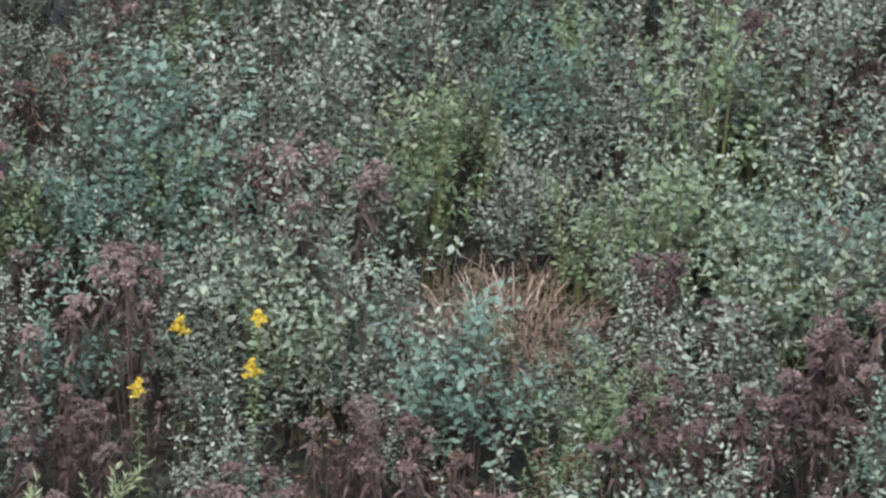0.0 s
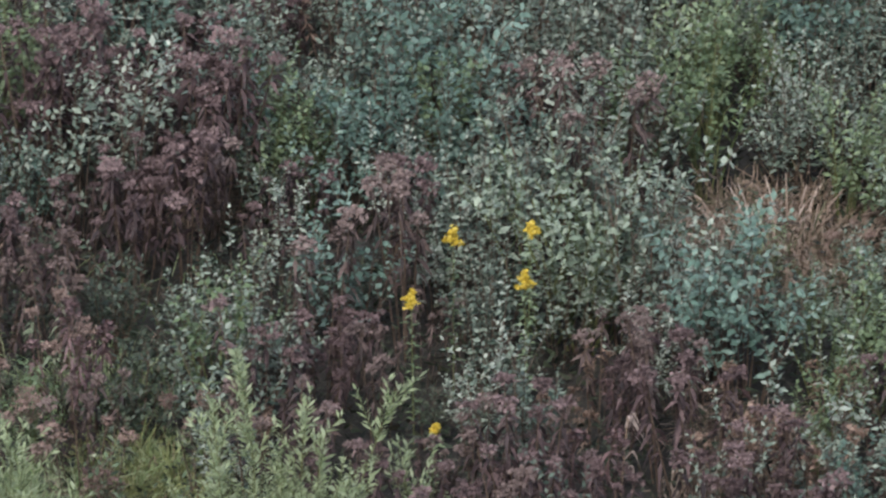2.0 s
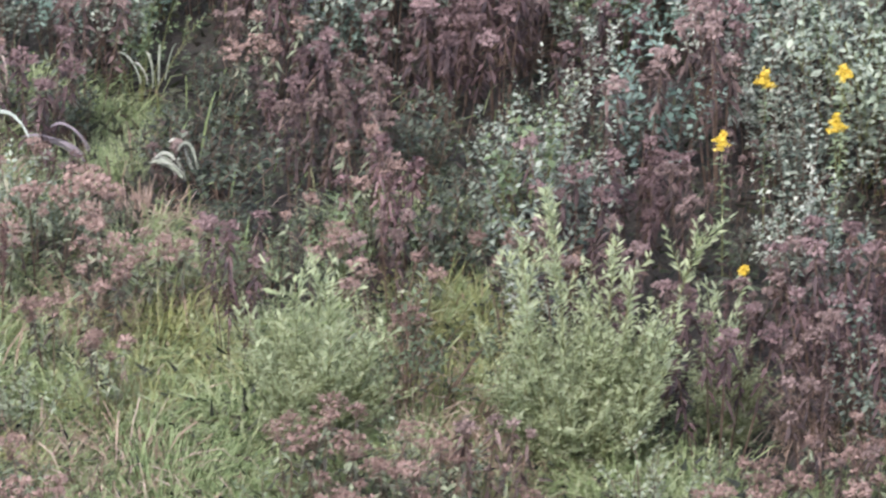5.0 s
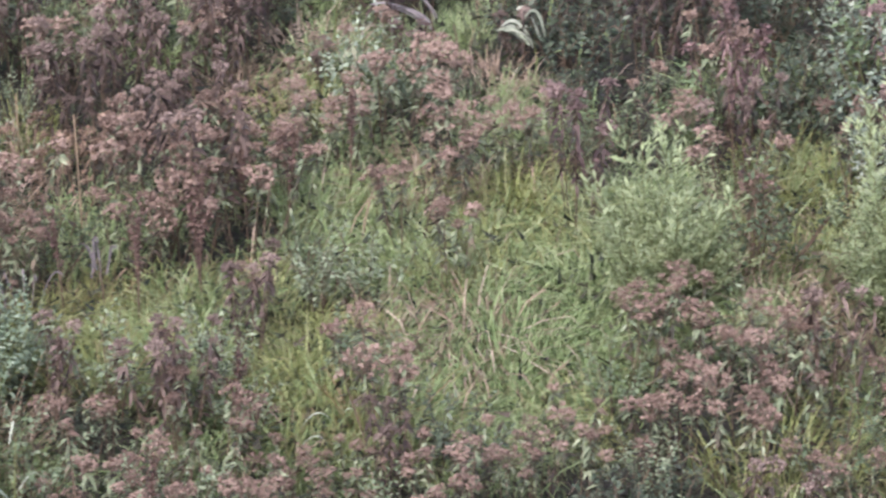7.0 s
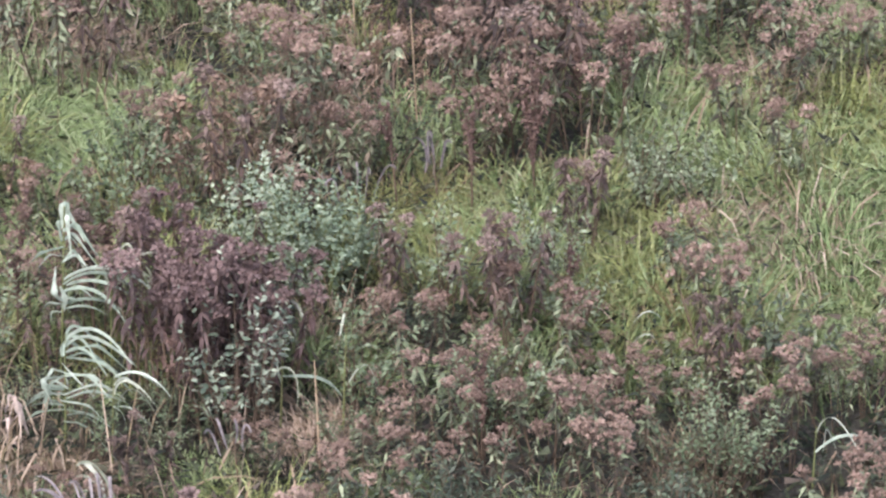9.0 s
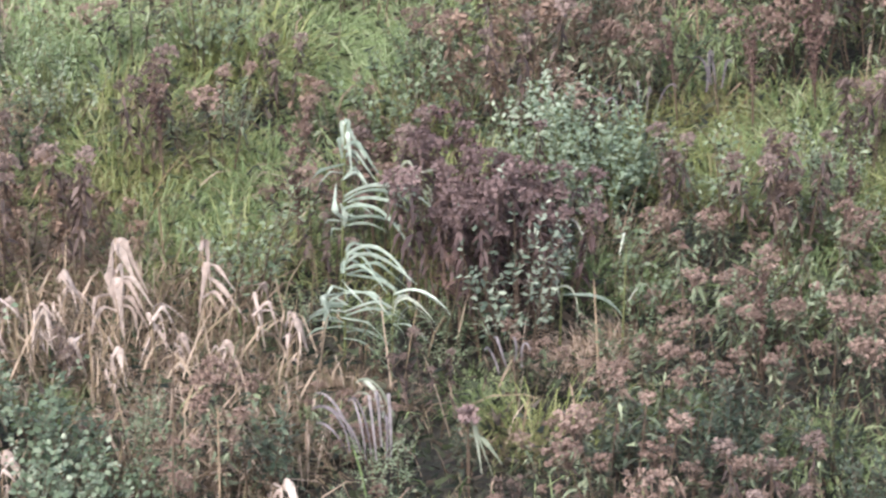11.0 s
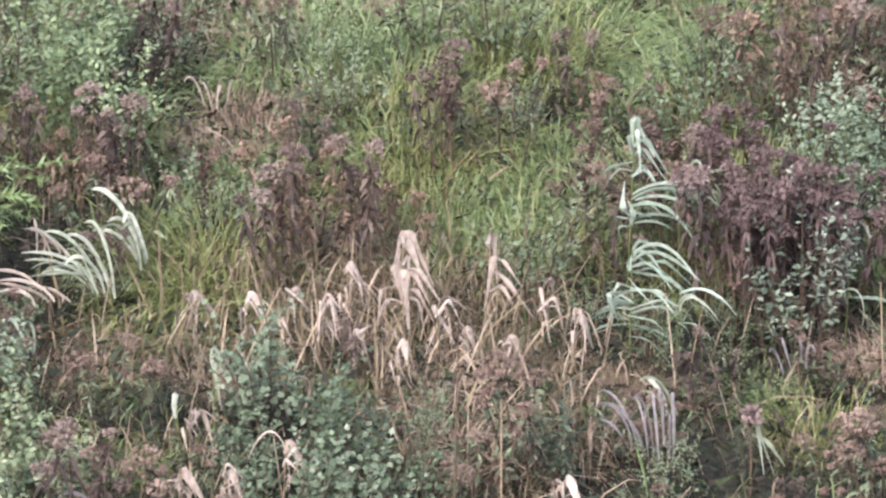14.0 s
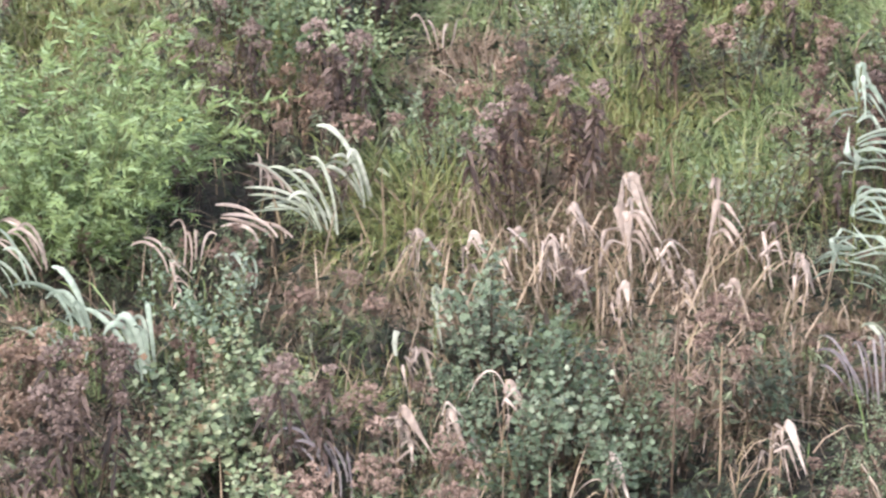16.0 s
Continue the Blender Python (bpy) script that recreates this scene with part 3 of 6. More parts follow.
stands_of("grey", [(4.65, 34.46, 0.14, 0.18), (5.69, 33.22, 0.24, 0.23), (5.35, 33.23, 0.16, 0.28), (5.94, 33.08, 0.16, 0.22), (5.49, 32.58, 0.12, 0.27), (2.18, 32.36, 0.15, 0.26), (2.92, 31.91, 0.12, 0.16), (4.13, 36.69, 0.17, 0.33), (2.39, 36.95, 0.26, 0.33), (2.92, 37.10, 0.23, 0.27), (3.20, 36.63, 0.17, 0.26), (4.48, 35.92, 0.12, 0.26), (5.40, 35.08, 0.14, 0.31), (1.19, 34.50, 0.14, 0.16), (1.40, 34.50, 0.14, 0.16), (2.26, 33.73, 0.29, 0.29), (2.00, 32.88, 0.18, 0.22), (2.37, 32.94, 0.18, 0.22), (2.94, 31.83, 0.12, 0.21), (2.93, 31.41, 0.12, 0.16), (3.77, 30.47, 0.12, 0.16), (3.19, 31.55, 0.12, 0.21), (2.12, 33.27, 0.16, 0.22), (3.65, 31.85, 0.15, 0.21)])
stands_of("silvery", [(5.88, 35.10, 0.28, 0.37), (5.96, 33.76, 0.24, 0.29), (5.75, 34.18, 0.19, 0.24), (5.15, 37.16, 0.18, 0.27), (5.96, 36.67, 0.17, 0.33), (6.33, 35.60, 0.20, 0.32), (6.50, 37.14, 0.18, 0.21), (5.63, 35.10, 0.14, 0.25), (3.71, 33.43, 0.13, 0.22), (4.66, 32.89, 0.12, 0.16), (-0.35, 32.62, 0.16, 0.16), (-0.55, 30.49, 0.12, 0.16), (-2.04, 30.02, 0.19, 0.16), (-1.97, 29.70, 0.17, 0.18), (-2.11, 29.64, 0.12, 0.16), (-2.09, 29.94, 0.17, 0.19), (-2.27, 30.09, 0.12, 0.16), (-2.01, 29.56, 0.14, 0.16), (-5.26, 27.21, 0.19, 0.16), (-5.48, 27.18, 0.12, 0.16)])
stands_of("maroon", [(2.14, 32.56, 0.16, 0.19), (2.23, 32.00, 0.20, 0.21), (5.78, 31.71, 0.18, 0.21), (5.42, 31.90, 0.15, 0.21), (6.17, 33.22, 0.12, 0.23), (2.19, 34.89, 0.16, 0.16), (2.21, 34.33, 0.19, 0.21), (2.62, 36.43, 0.17, 0.26), (2.82, 33.98, 0.16, 0.17), (2.81, 33.58, 0.12, 0.17), (5.64, 33.60, 0.12, 0.16), (6.44, 36.74, 0.15, 0.17), (3.81, 35.43, 0.12, 0.16), (2.69, 32.73, 0.12, 0.16), (3.80, 32.83, 0.12, 0.16), (2.53, 32.23, 0.28, 0.26), (2.76, 31.86, 0.23, 0.21), (2.28, 32.43, 0.16, 0.21), (3.75, 32.01, 0.21, 0.26), (3.93, 31.82, 0.15, 0.21), (5.67, 32.40, 0.21, 0.22), (6.02, 32.58, 0.12, 0.28), (5.81, 32.08, 0.16, 0.16), (5.41, 32.79, 0.12, 0.16)])
stands_of("maroon", [(2.32, 36.66, 0.12, 0.16), (2.73, 35.90, 0.12, 0.19), (0.68, 34.68, 0.15, 0.21), (1.54, 35.30, 0.25, 0.31), (0.75, 35.46, 0.19, 0.22), (1.91, 35.37, 0.14, 0.25), (0.83, 34.12, 0.26, 0.23), (1.45, 34.18, 0.30, 0.23), (1.75, 34.31, 0.16, 0.20), (1.00, 33.58, 0.16, 0.20), (1.24, 33.71, 0.16, 0.17), (1.24, 35.31, 0.12, 0.25), (2.13, 34.79, 0.16, 0.24), (1.49, 30.91, 0.20, 0.17), (1.67, 30.85, 0.15, 0.17), (0.66, 31.52, 0.18, 0.16), (2.56, 30.89, 0.14, 0.25), (2.48, 32.21, 0.15, 0.26), (2.72, 31.96, 0.13, 0.21), (2.06, 32.22, 0.12, 0.21), (3.44, 30.99, 0.22, 0.25), (3.55, 30.53, 0.22, 0.24), (3.33, 30.59, 0.15, 0.19), (4.15, 30.57, 0.15, 0.24)])
stands_of("maroon", [(4.25, 30.17, 0.12, 0.16), (3.86, 31.10, 0.13, 0.20), (3.93, 30.63, 0.12, 0.20), (-0.80, 33.37, 0.24, 0.28), (-0.56, 33.24, 0.18, 0.25), (2.65, 31.01, 0.15, 0.20), (2.69, 30.55, 0.12, 0.16), (1.38, 30.96, 0.12, 0.17), (-0.22, 33.37, 0.16, 0.17), (0.94, 33.49, 0.16, 0.16), (0.69, 31.43, 0.13, 0.18), (1.52, 30.90, 0.25, 0.17), (2.52, 30.95, 0.15, 0.20), (0.62, 33.43, 0.12, 0.16), (-2.30, 28.67, 0.19, 0.17), (-2.12, 28.68, 0.14, 0.17), (-2.23, 28.93, 0.14, 0.16), (-2.32, 28.31, 0.14, 0.16), (-2.48, 28.86, 0.12, 0.16), (-2.15, 28.47, 0.12, 0.16), (-1.16, 32.61, 0.16, 0.16), (-1.50, 32.55, 0.12, 0.21)])
stands_of("crimson", [(5.62, 32.03, 0.12, 0.21), (3.96, 32.27, 0.12, 0.16), (3.32, 31.45, 0.12, 0.16), (3.93, 32.20, 0.12, 0.16), (1.25, 32.53, 0.12, 0.16), (-2.55, 29.36, 0.12, 0.16), (-2.42, 29.21, 0.12, 0.16)])
stands_of("rust", [(4.86, 32.13, 0.12, 0.18), (5.76, 32.07, 0.12, 0.16), (3.75, 32.75, 0.12, 0.16), (4.10, 32.40, 0.12, 0.16), (4.44, 32.11, 0.15, 0.16), (4.23, 32.08, 0.12, 0.16), (5.29, 34.20, 0.12, 0.16), (3.10, 32.49, 0.12, 0.16), (3.75, 32.77, 0.12, 0.16), (4.11, 32.39, 0.12, 0.16), (4.38, 32.07, 0.13, 0.21), (4.39, 31.23, 0.12, 0.18), (3.56, 32.09, 0.12, 0.16), (1.24, 32.58, 0.12, 0.16), (2.80, 30.64, 0.15, 0.19), (-0.79, 30.16, 0.12, 0.16), (-1.41, 31.88, 0.12, 0.18), (-1.76, 31.69, 0.12, 0.16), (-2.45, 30.63, 0.12, 0.16), (-0.76, 30.22, 0.12, 0.16), (-1.55, 31.64, 0.12, 0.16), (-3.36, 30.53, 0.12, 0.16), (-3.01, 30.50, 0.12, 0.16), (-2.11, 27.22, 0.14, 0.16)])
stands_of("rust", [(-3.92, 30.44, 0.12, 0.16), (-3.58, 29.96, 0.12, 0.16), (-3.61, 28.28, 0.12, 0.16), (-3.06, 29.94, 0.12, 0.16), (-4.48, 29.30, 0.12, 0.16), (-4.25, 29.38, 0.12, 0.16), (-5.35, 29.31, 0.12, 0.16), (-4.07, 31.04, 0.12, 0.17), (-3.75, 30.10, 0.12, 0.16), (-4.38, 29.10, 0.12, 0.16), (-5.70, 27.34, 0.16, 0.16), (-6.01, 26.67, 0.12, 0.16), (-5.97, 27.40, 0.12, 0.16), (-1.49, 32.57, 0.12, 0.16), (-1.40, 32.11, 0.13, 0.18)])
stands_of("tan_grass", [(4.73, 34.53, 0.19, 0.24), (4.92, 34.95, 0.12, 0.18), (4.22, 34.41, 0.16, 0.23), (4.51, 34.54, 0.14, 0.18), (5.09, 34.52, 0.14, 0.16), (4.59, 34.26, 0.16, 0.16), (4.42, 34.68, 0.12, 0.16), (2.05, 35.27, 0.14, 0.18), (2.98, 30.97, 0.18, 0.16), (4.25, 32.01, 0.15, 0.21), (4.47, 32.13, 0.12, 0.24), (4.02, 32.26, 0.12, 0.21), (1.85, 30.94, 0.12, 0.16), (1.45, 30.89, 0.12, 0.16), (0.18, 30.77, 0.12, 0.16), (-0.01, 30.44, 0.12, 0.19), (-0.06, 30.66, 0.12, 0.16), (1.98, 30.42, 0.12, 0.16), (2.85, 30.87, 0.12, 0.19), (0.18, 30.49, 0.12, 0.16), (1.63, 30.37, 0.12, 0.16), (-1.88, 32.05, 0.12, 0.18), (-1.90, 28.42, 0.19, 0.16), (-2.32, 31.68, 0.12, 0.16)])
stands_of("tan_grass", [(-0.07, 30.52, 0.12, 0.16), (0.12, 30.81, 0.12, 0.16), (-1.82, 28.67, 0.12, 0.16), (-1.71, 31.81, 0.12, 0.16), (0.05, 30.36, 0.12, 0.16), (-3.87, 28.68, 0.13, 0.22), (-3.65, 28.59, 0.12, 0.22), (-3.46, 28.40, 0.12, 0.17), (-3.24, 28.12, 0.14, 0.16), (-3.55, 27.75, 0.12, 0.16), (-3.15, 27.20, 0.12, 0.16), (-4.02, 29.35, 0.12, 0.16), (-3.49, 28.91, 0.12, 0.16), (-3.23, 28.42, 0.12, 0.16), (-3.71, 28.14, 0.12, 0.16), (-3.47, 28.05, 0.12, 0.16), (-3.45, 27.47, 0.12, 0.16), (-3.04, 28.18, 0.12, 0.16), (-3.12, 27.88, 0.12, 0.16), (-2.21, 27.98, 0.14, 0.16), (-3.73, 30.40, 0.12, 0.16), (-4.72, 30.62, 0.14, 0.16), (-4.89, 31.24, 0.12, 0.16), (-4.32, 29.55, 0.12, 0.16)])
stands_of("tan_grass", [(-4.34, 29.17, 0.12, 0.16), (-4.24, 28.50, 0.13, 0.17), (-4.64, 28.46, 0.13, 0.16), (-4.45, 28.28, 0.14, 0.16), (-4.67, 30.28, 0.12, 0.16), (-4.84, 28.23, 0.12, 0.16), (-3.99, 28.23, 0.14, 0.16), (-4.63, 29.19, 0.12, 0.16), (-4.36, 28.80, 0.12, 0.16), (-5.12, 28.20, 0.12, 0.16), (-4.68, 27.95, 0.12, 0.16), (-5.02, 30.41, 0.12, 0.16), (-4.09, 29.30, 0.12, 0.16), (-4.92, 27.97, 0.12, 0.16), (-4.41, 28.77, 0.14, 0.16), (-4.02, 28.54, 0.14, 0.16), (-4.54, 28.38, 0.14, 0.16), (-3.69, 28.72, 0.14, 0.16), (-3.30, 28.47, 0.12, 0.16), (-4.30, 28.99, 0.12, 0.16), (-3.92, 29.00, 0.12, 0.16), (-5.27, 27.92, 0.12, 0.16), (-5.17, 28.14, 0.12, 0.16), (-4.44, 26.59, 0.12, 0.16)])
stands_of("tan_grass", [(-3.06, 26.48, 0.12, 0.16), (-6.16, 27.05, 0.12, 0.16), (-5.45, 28.10, 0.12, 0.16), (-5.63, 27.92, 0.12, 0.16), (-5.72, 26.83, 0.12, 0.16), (-4.27, 26.95, 0.12, 0.16)])
stands_of("umber", [(4.07, 34.06, 0.12, 0.17), (4.47, 34.54, 0.16, 0.18), (2.49, 33.17, 0.12, 0.17), (2.94, 33.16, 0.12, 0.16), (3.80, 35.26, 0.12, 0.25), (4.01, 34.55, 0.12, 0.16), (1.47, 31.49, 0.18, 0.16), (1.35, 31.79, 0.15, 0.16), (1.68, 31.60, 0.15, 0.16), (3.19, 30.35, 0.15, 0.16), (3.17, 31.28, 0.12, 0.20), (2.91, 31.22, 0.12, 0.20), (1.06, 33.11, 0.18, 0.16), (0.63, 33.77, 0.12, 0.17), (-0.80, 33.03, 0.16, 0.16), (-0.07, 33.48, 0.16, 0.20), (0.09, 33.28, 0.13, 0.22), (0.25, 33.35, 0.12, 0.17), (-0.48, 33.16, 0.13, 0.22), (1.27, 33.02, 0.21, 0.27), (0.88, 33.15, 0.16, 0.27), (-2.24, 32.13, 0.15, 0.21), (-1.57, 32.14, 0.21, 0.24), (-1.19, 32.21, 0.15, 0.16)])
stands_of("umber", [(-0.96, 32.28, 0.13, 0.16), (-0.90, 31.73, 0.12, 0.16), (-2.36, 30.42, 0.12, 0.16), (-1.34, 30.84, 0.12, 0.17), (-1.05, 30.96, 0.12, 0.22), (-0.69, 31.50, 0.12, 0.16), (0.67, 31.53, 0.18, 0.16), (-1.16, 30.73, 0.12, 0.16), (-2.46, 31.22, 0.12, 0.16), (-1.72, 31.90, 0.12, 0.21), (-0.76, 28.64, 0.12, 0.16), (-1.10, 28.88, 0.12, 0.16), (-2.09, 28.86, 0.12, 0.16), (-1.57, 29.40, 0.12, 0.16), (-3.85, 30.52, 0.12, 0.22), (-3.80, 29.85, 0.12, 0.23), (-3.03, 28.88, 0.12, 0.16), (-2.83, 29.80, 0.12, 0.19), (-2.39, 30.43, 0.15, 0.16), (-4.17, 30.85, 0.12, 0.16), (-2.51, 28.04, 0.14, 0.16), (-1.14, 29.36, 0.12, 0.16), (-1.08, 30.85, 0.12, 0.20), (-2.55, 30.88, 0.12, 0.16)])
stands_of("umber", [(-3.59, 29.27, 0.12, 0.16), (-2.72, 29.42, 0.12, 0.16), (-5.33, 30.50, 0.14, 0.17), (-5.27, 29.88, 0.12, 0.16), (-4.81, 29.60, 0.13, 0.16), (-4.76, 29.28, 0.18, 0.16), (-5.21, 28.75, 0.14, 0.16), (-4.76, 26.90, 0.13, 0.16), (-4.41, 26.65, 0.12, 0.16), (-4.51, 29.53, 0.12, 0.16), (-3.80, 29.72, 0.12, 0.28), (-3.91, 29.43, 0.12, 0.16), (-4.94, 29.15, 0.12, 0.16), (-3.93, 28.12, 0.12, 0.16), (-4.02, 28.71, 0.12, 0.16), (-3.76, 28.86, 0.12, 0.16), (-4.47, 28.65, 0.12, 0.16), (-5.21, 29.23, 0.14, 0.16), (-5.75, 29.48, 0.15, 0.16), (-5.75, 28.99, 0.12, 0.16), (-5.51, 28.75, 0.18, 0.16), (-5.20, 28.72, 0.14, 0.16), (-4.78, 26.19, 0.12, 0.16), (-5.66, 25.65, 0.12, 0.16)])
stands_of("umber", [(-5.78, 26.04, 0.17, 0.16), (-5.47, 29.03, 0.12, 0.16), (-4.72, 26.90, 0.13, 0.16), (-5.99, 26.38, 0.12, 0.16), (-5.88, 29.30, 0.12, 0.16), (-1.41, 32.91, 0.21, 0.24), (-1.01, 32.91, 0.21, 0.19), (-1.24, 32.53, 0.13, 0.16), (-0.58, 33.22, 0.21, 0.22), (-1.50, 32.57, 0.23, 0.24), (-1.03, 32.52, 0.16, 0.21), (-1.71, 32.01, 0.12, 0.21), (-1.12, 32.14, 0.15, 0.16), (-2.20, 33.07, 0.24, 0.22), (-1.57, 33.08, 0.24, 0.22)])
# Herbs with shade painted into their leaves, set at the dim hollows.
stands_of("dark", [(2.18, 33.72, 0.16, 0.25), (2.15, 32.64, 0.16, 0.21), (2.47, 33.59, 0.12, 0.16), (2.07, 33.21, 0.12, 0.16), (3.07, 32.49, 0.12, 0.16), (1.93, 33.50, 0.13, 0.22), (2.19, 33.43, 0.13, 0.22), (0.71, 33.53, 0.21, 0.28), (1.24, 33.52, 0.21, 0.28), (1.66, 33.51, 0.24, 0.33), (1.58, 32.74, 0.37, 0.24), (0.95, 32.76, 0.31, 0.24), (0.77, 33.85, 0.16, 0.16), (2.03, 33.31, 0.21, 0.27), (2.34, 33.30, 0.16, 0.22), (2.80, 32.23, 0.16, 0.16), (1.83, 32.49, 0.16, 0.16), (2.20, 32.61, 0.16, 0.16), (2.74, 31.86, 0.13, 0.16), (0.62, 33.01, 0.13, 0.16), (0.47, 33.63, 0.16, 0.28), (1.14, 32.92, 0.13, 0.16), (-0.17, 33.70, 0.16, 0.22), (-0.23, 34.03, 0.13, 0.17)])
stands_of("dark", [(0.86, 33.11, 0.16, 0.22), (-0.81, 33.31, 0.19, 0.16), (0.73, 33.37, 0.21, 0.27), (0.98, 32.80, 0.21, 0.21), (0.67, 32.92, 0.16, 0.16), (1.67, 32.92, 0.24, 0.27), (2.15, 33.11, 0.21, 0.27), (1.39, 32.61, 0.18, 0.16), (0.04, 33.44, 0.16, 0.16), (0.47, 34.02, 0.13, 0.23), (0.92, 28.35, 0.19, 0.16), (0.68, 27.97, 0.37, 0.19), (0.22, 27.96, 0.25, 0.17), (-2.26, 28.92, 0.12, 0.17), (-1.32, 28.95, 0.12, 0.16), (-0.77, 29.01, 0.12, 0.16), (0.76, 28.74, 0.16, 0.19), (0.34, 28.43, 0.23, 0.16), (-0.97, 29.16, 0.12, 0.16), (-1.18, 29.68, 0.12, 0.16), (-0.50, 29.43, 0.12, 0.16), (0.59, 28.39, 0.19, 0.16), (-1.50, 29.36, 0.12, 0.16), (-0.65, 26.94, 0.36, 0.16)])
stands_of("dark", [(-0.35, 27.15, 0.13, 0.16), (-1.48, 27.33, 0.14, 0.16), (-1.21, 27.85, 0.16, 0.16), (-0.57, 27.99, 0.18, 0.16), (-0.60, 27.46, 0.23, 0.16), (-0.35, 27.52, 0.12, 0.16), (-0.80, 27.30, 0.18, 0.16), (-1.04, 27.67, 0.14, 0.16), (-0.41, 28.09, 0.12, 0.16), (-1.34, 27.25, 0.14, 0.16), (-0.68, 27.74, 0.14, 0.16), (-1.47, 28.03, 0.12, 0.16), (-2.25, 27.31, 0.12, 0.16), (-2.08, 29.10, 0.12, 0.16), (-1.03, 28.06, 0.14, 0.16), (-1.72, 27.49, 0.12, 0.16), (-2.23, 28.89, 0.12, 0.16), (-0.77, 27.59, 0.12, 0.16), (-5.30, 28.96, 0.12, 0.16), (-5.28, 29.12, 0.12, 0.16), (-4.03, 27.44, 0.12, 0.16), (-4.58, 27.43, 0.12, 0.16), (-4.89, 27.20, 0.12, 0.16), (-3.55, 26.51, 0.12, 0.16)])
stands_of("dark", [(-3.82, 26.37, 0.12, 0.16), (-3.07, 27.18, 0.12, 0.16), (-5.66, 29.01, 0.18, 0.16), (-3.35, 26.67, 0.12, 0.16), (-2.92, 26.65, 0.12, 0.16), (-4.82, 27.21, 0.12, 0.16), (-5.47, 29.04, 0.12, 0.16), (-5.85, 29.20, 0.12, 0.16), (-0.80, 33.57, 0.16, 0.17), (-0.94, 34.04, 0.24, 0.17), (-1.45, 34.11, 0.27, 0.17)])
stands_of("hollow", [(2.86, 36.07, 0.12, 0.22), (4.00, 35.46, 0.12, 0.24), (2.28, 36.82, 0.12, 0.16), (3.86, 36.12, 0.12, 0.19), (2.64, 36.22, 0.12, 0.16), (4.39, 37.32, 0.12, 0.16), (4.48, 35.45, 0.12, 0.16), (4.69, 35.52, 0.12, 0.16)])
stands_of("green_grass", [(3.07, 31.50, 0.12, 0.30), (2.92, 31.15, 0.12, 0.16), (0.75, 31.03, 0.22, 0.16), (1.34, 31.29, 0.13, 0.20), (1.57, 30.66, 0.12, 0.16), (1.71, 31.11, 0.13, 0.16), (0.40, 32.67, 0.13, 0.16), (0.39, 31.41, 0.15, 0.20), (0.33, 31.00, 0.15, 0.17), (0.23, 30.22, 0.20, 0.19), (0.03, 29.90, 0.15, 0.18), (0.47, 30.16, 0.15, 0.23), (0.34, 29.52, 0.12, 0.16), (0.67, 30.16, 0.15, 0.19), (0.87, 30.49, 0.12, 0.17), (1.14, 30.55, 0.17, 0.21), (1.90, 29.94, 0.15, 0.18), (2.15, 29.56, 0.14, 0.18), (2.13, 30.10, 0.15, 0.16), (0.58, 30.94, 0.15, 0.24), (0.74, 31.41, 0.15, 0.20), (0.98, 30.94, 0.15, 0.19), (0.63, 30.61, 0.15, 0.17), (-0.16, 29.95, 0.12, 0.16)])
stands_of("green_grass", [(0.47, 29.79, 0.12, 0.16), (2.37, 30.43, 0.15, 0.17), (2.01, 30.49, 0.12, 0.16), (1.34, 31.05, 0.12, 0.16), (2.41, 30.26, 0.15, 0.16), (2.61, 30.65, 0.12, 0.16), (2.30, 30.04, 0.12, 0.16), (-0.51, 30.50, 0.12, 0.16), (0.57, 31.70, 0.13, 0.16), (-0.60, 30.17, 0.12, 0.16), (-0.37, 29.07, 0.14, 0.16), (-0.52, 30.52, 0.15, 0.16), (-0.29, 31.85, 0.20, 0.16), (-0.54, 31.72, 0.15, 0.16), (0.10, 31.27, 0.18, 0.16), (0.47, 31.22, 0.20, 0.20), (0.22, 30.59, 0.17, 0.19), (0.47, 30.37, 0.20, 0.21), (0.10, 29.98, 0.17, 0.18), (0.37, 29.77, 0.14, 0.16), (0.77, 30.72, 0.17, 0.29), (0.97, 31.12, 0.15, 0.29), (-0.15, 30.25, 0.12, 0.16), (-1.21, 30.56, 0.12, 0.16)])
stands_of("green_grass", [(-1.50, 30.44, 0.12, 0.16), (-0.13, 31.79, 0.13, 0.16), (-0.66, 31.37, 0.12, 0.16), (-0.91, 30.34, 0.12, 0.16), (0.59, 30.83, 0.12, 0.16), (0.85, 31.52, 0.15, 0.16), (0.28, 32.66, 0.13, 0.16), (-0.50, 29.59, 0.12, 0.16), (-4.18, 31.30, 0.18, 0.23), (-3.35, 31.35, 0.13, 0.20), (-2.94, 31.37, 0.13, 0.22), (-3.17, 30.78, 0.12, 0.16), (-3.43, 29.93, 0.15, 0.16), (-3.70, 29.70, 0.12, 0.16), (-3.53, 29.49, 0.12, 0.16), (-3.98, 29.63, 0.12, 0.16), (-2.44, 27.97, 0.12, 0.16), (-0.93, 27.77, 0.16, 0.16), (-3.00, 27.99, 0.12, 0.16), (-2.63, 29.12, 0.12, 0.18), (-3.33, 30.15, 0.12, 0.16), (-3.82, 29.32, 0.12, 0.16), (-2.77, 29.64, 0.12, 0.16), (-1.20, 28.24, 0.12, 0.16)])
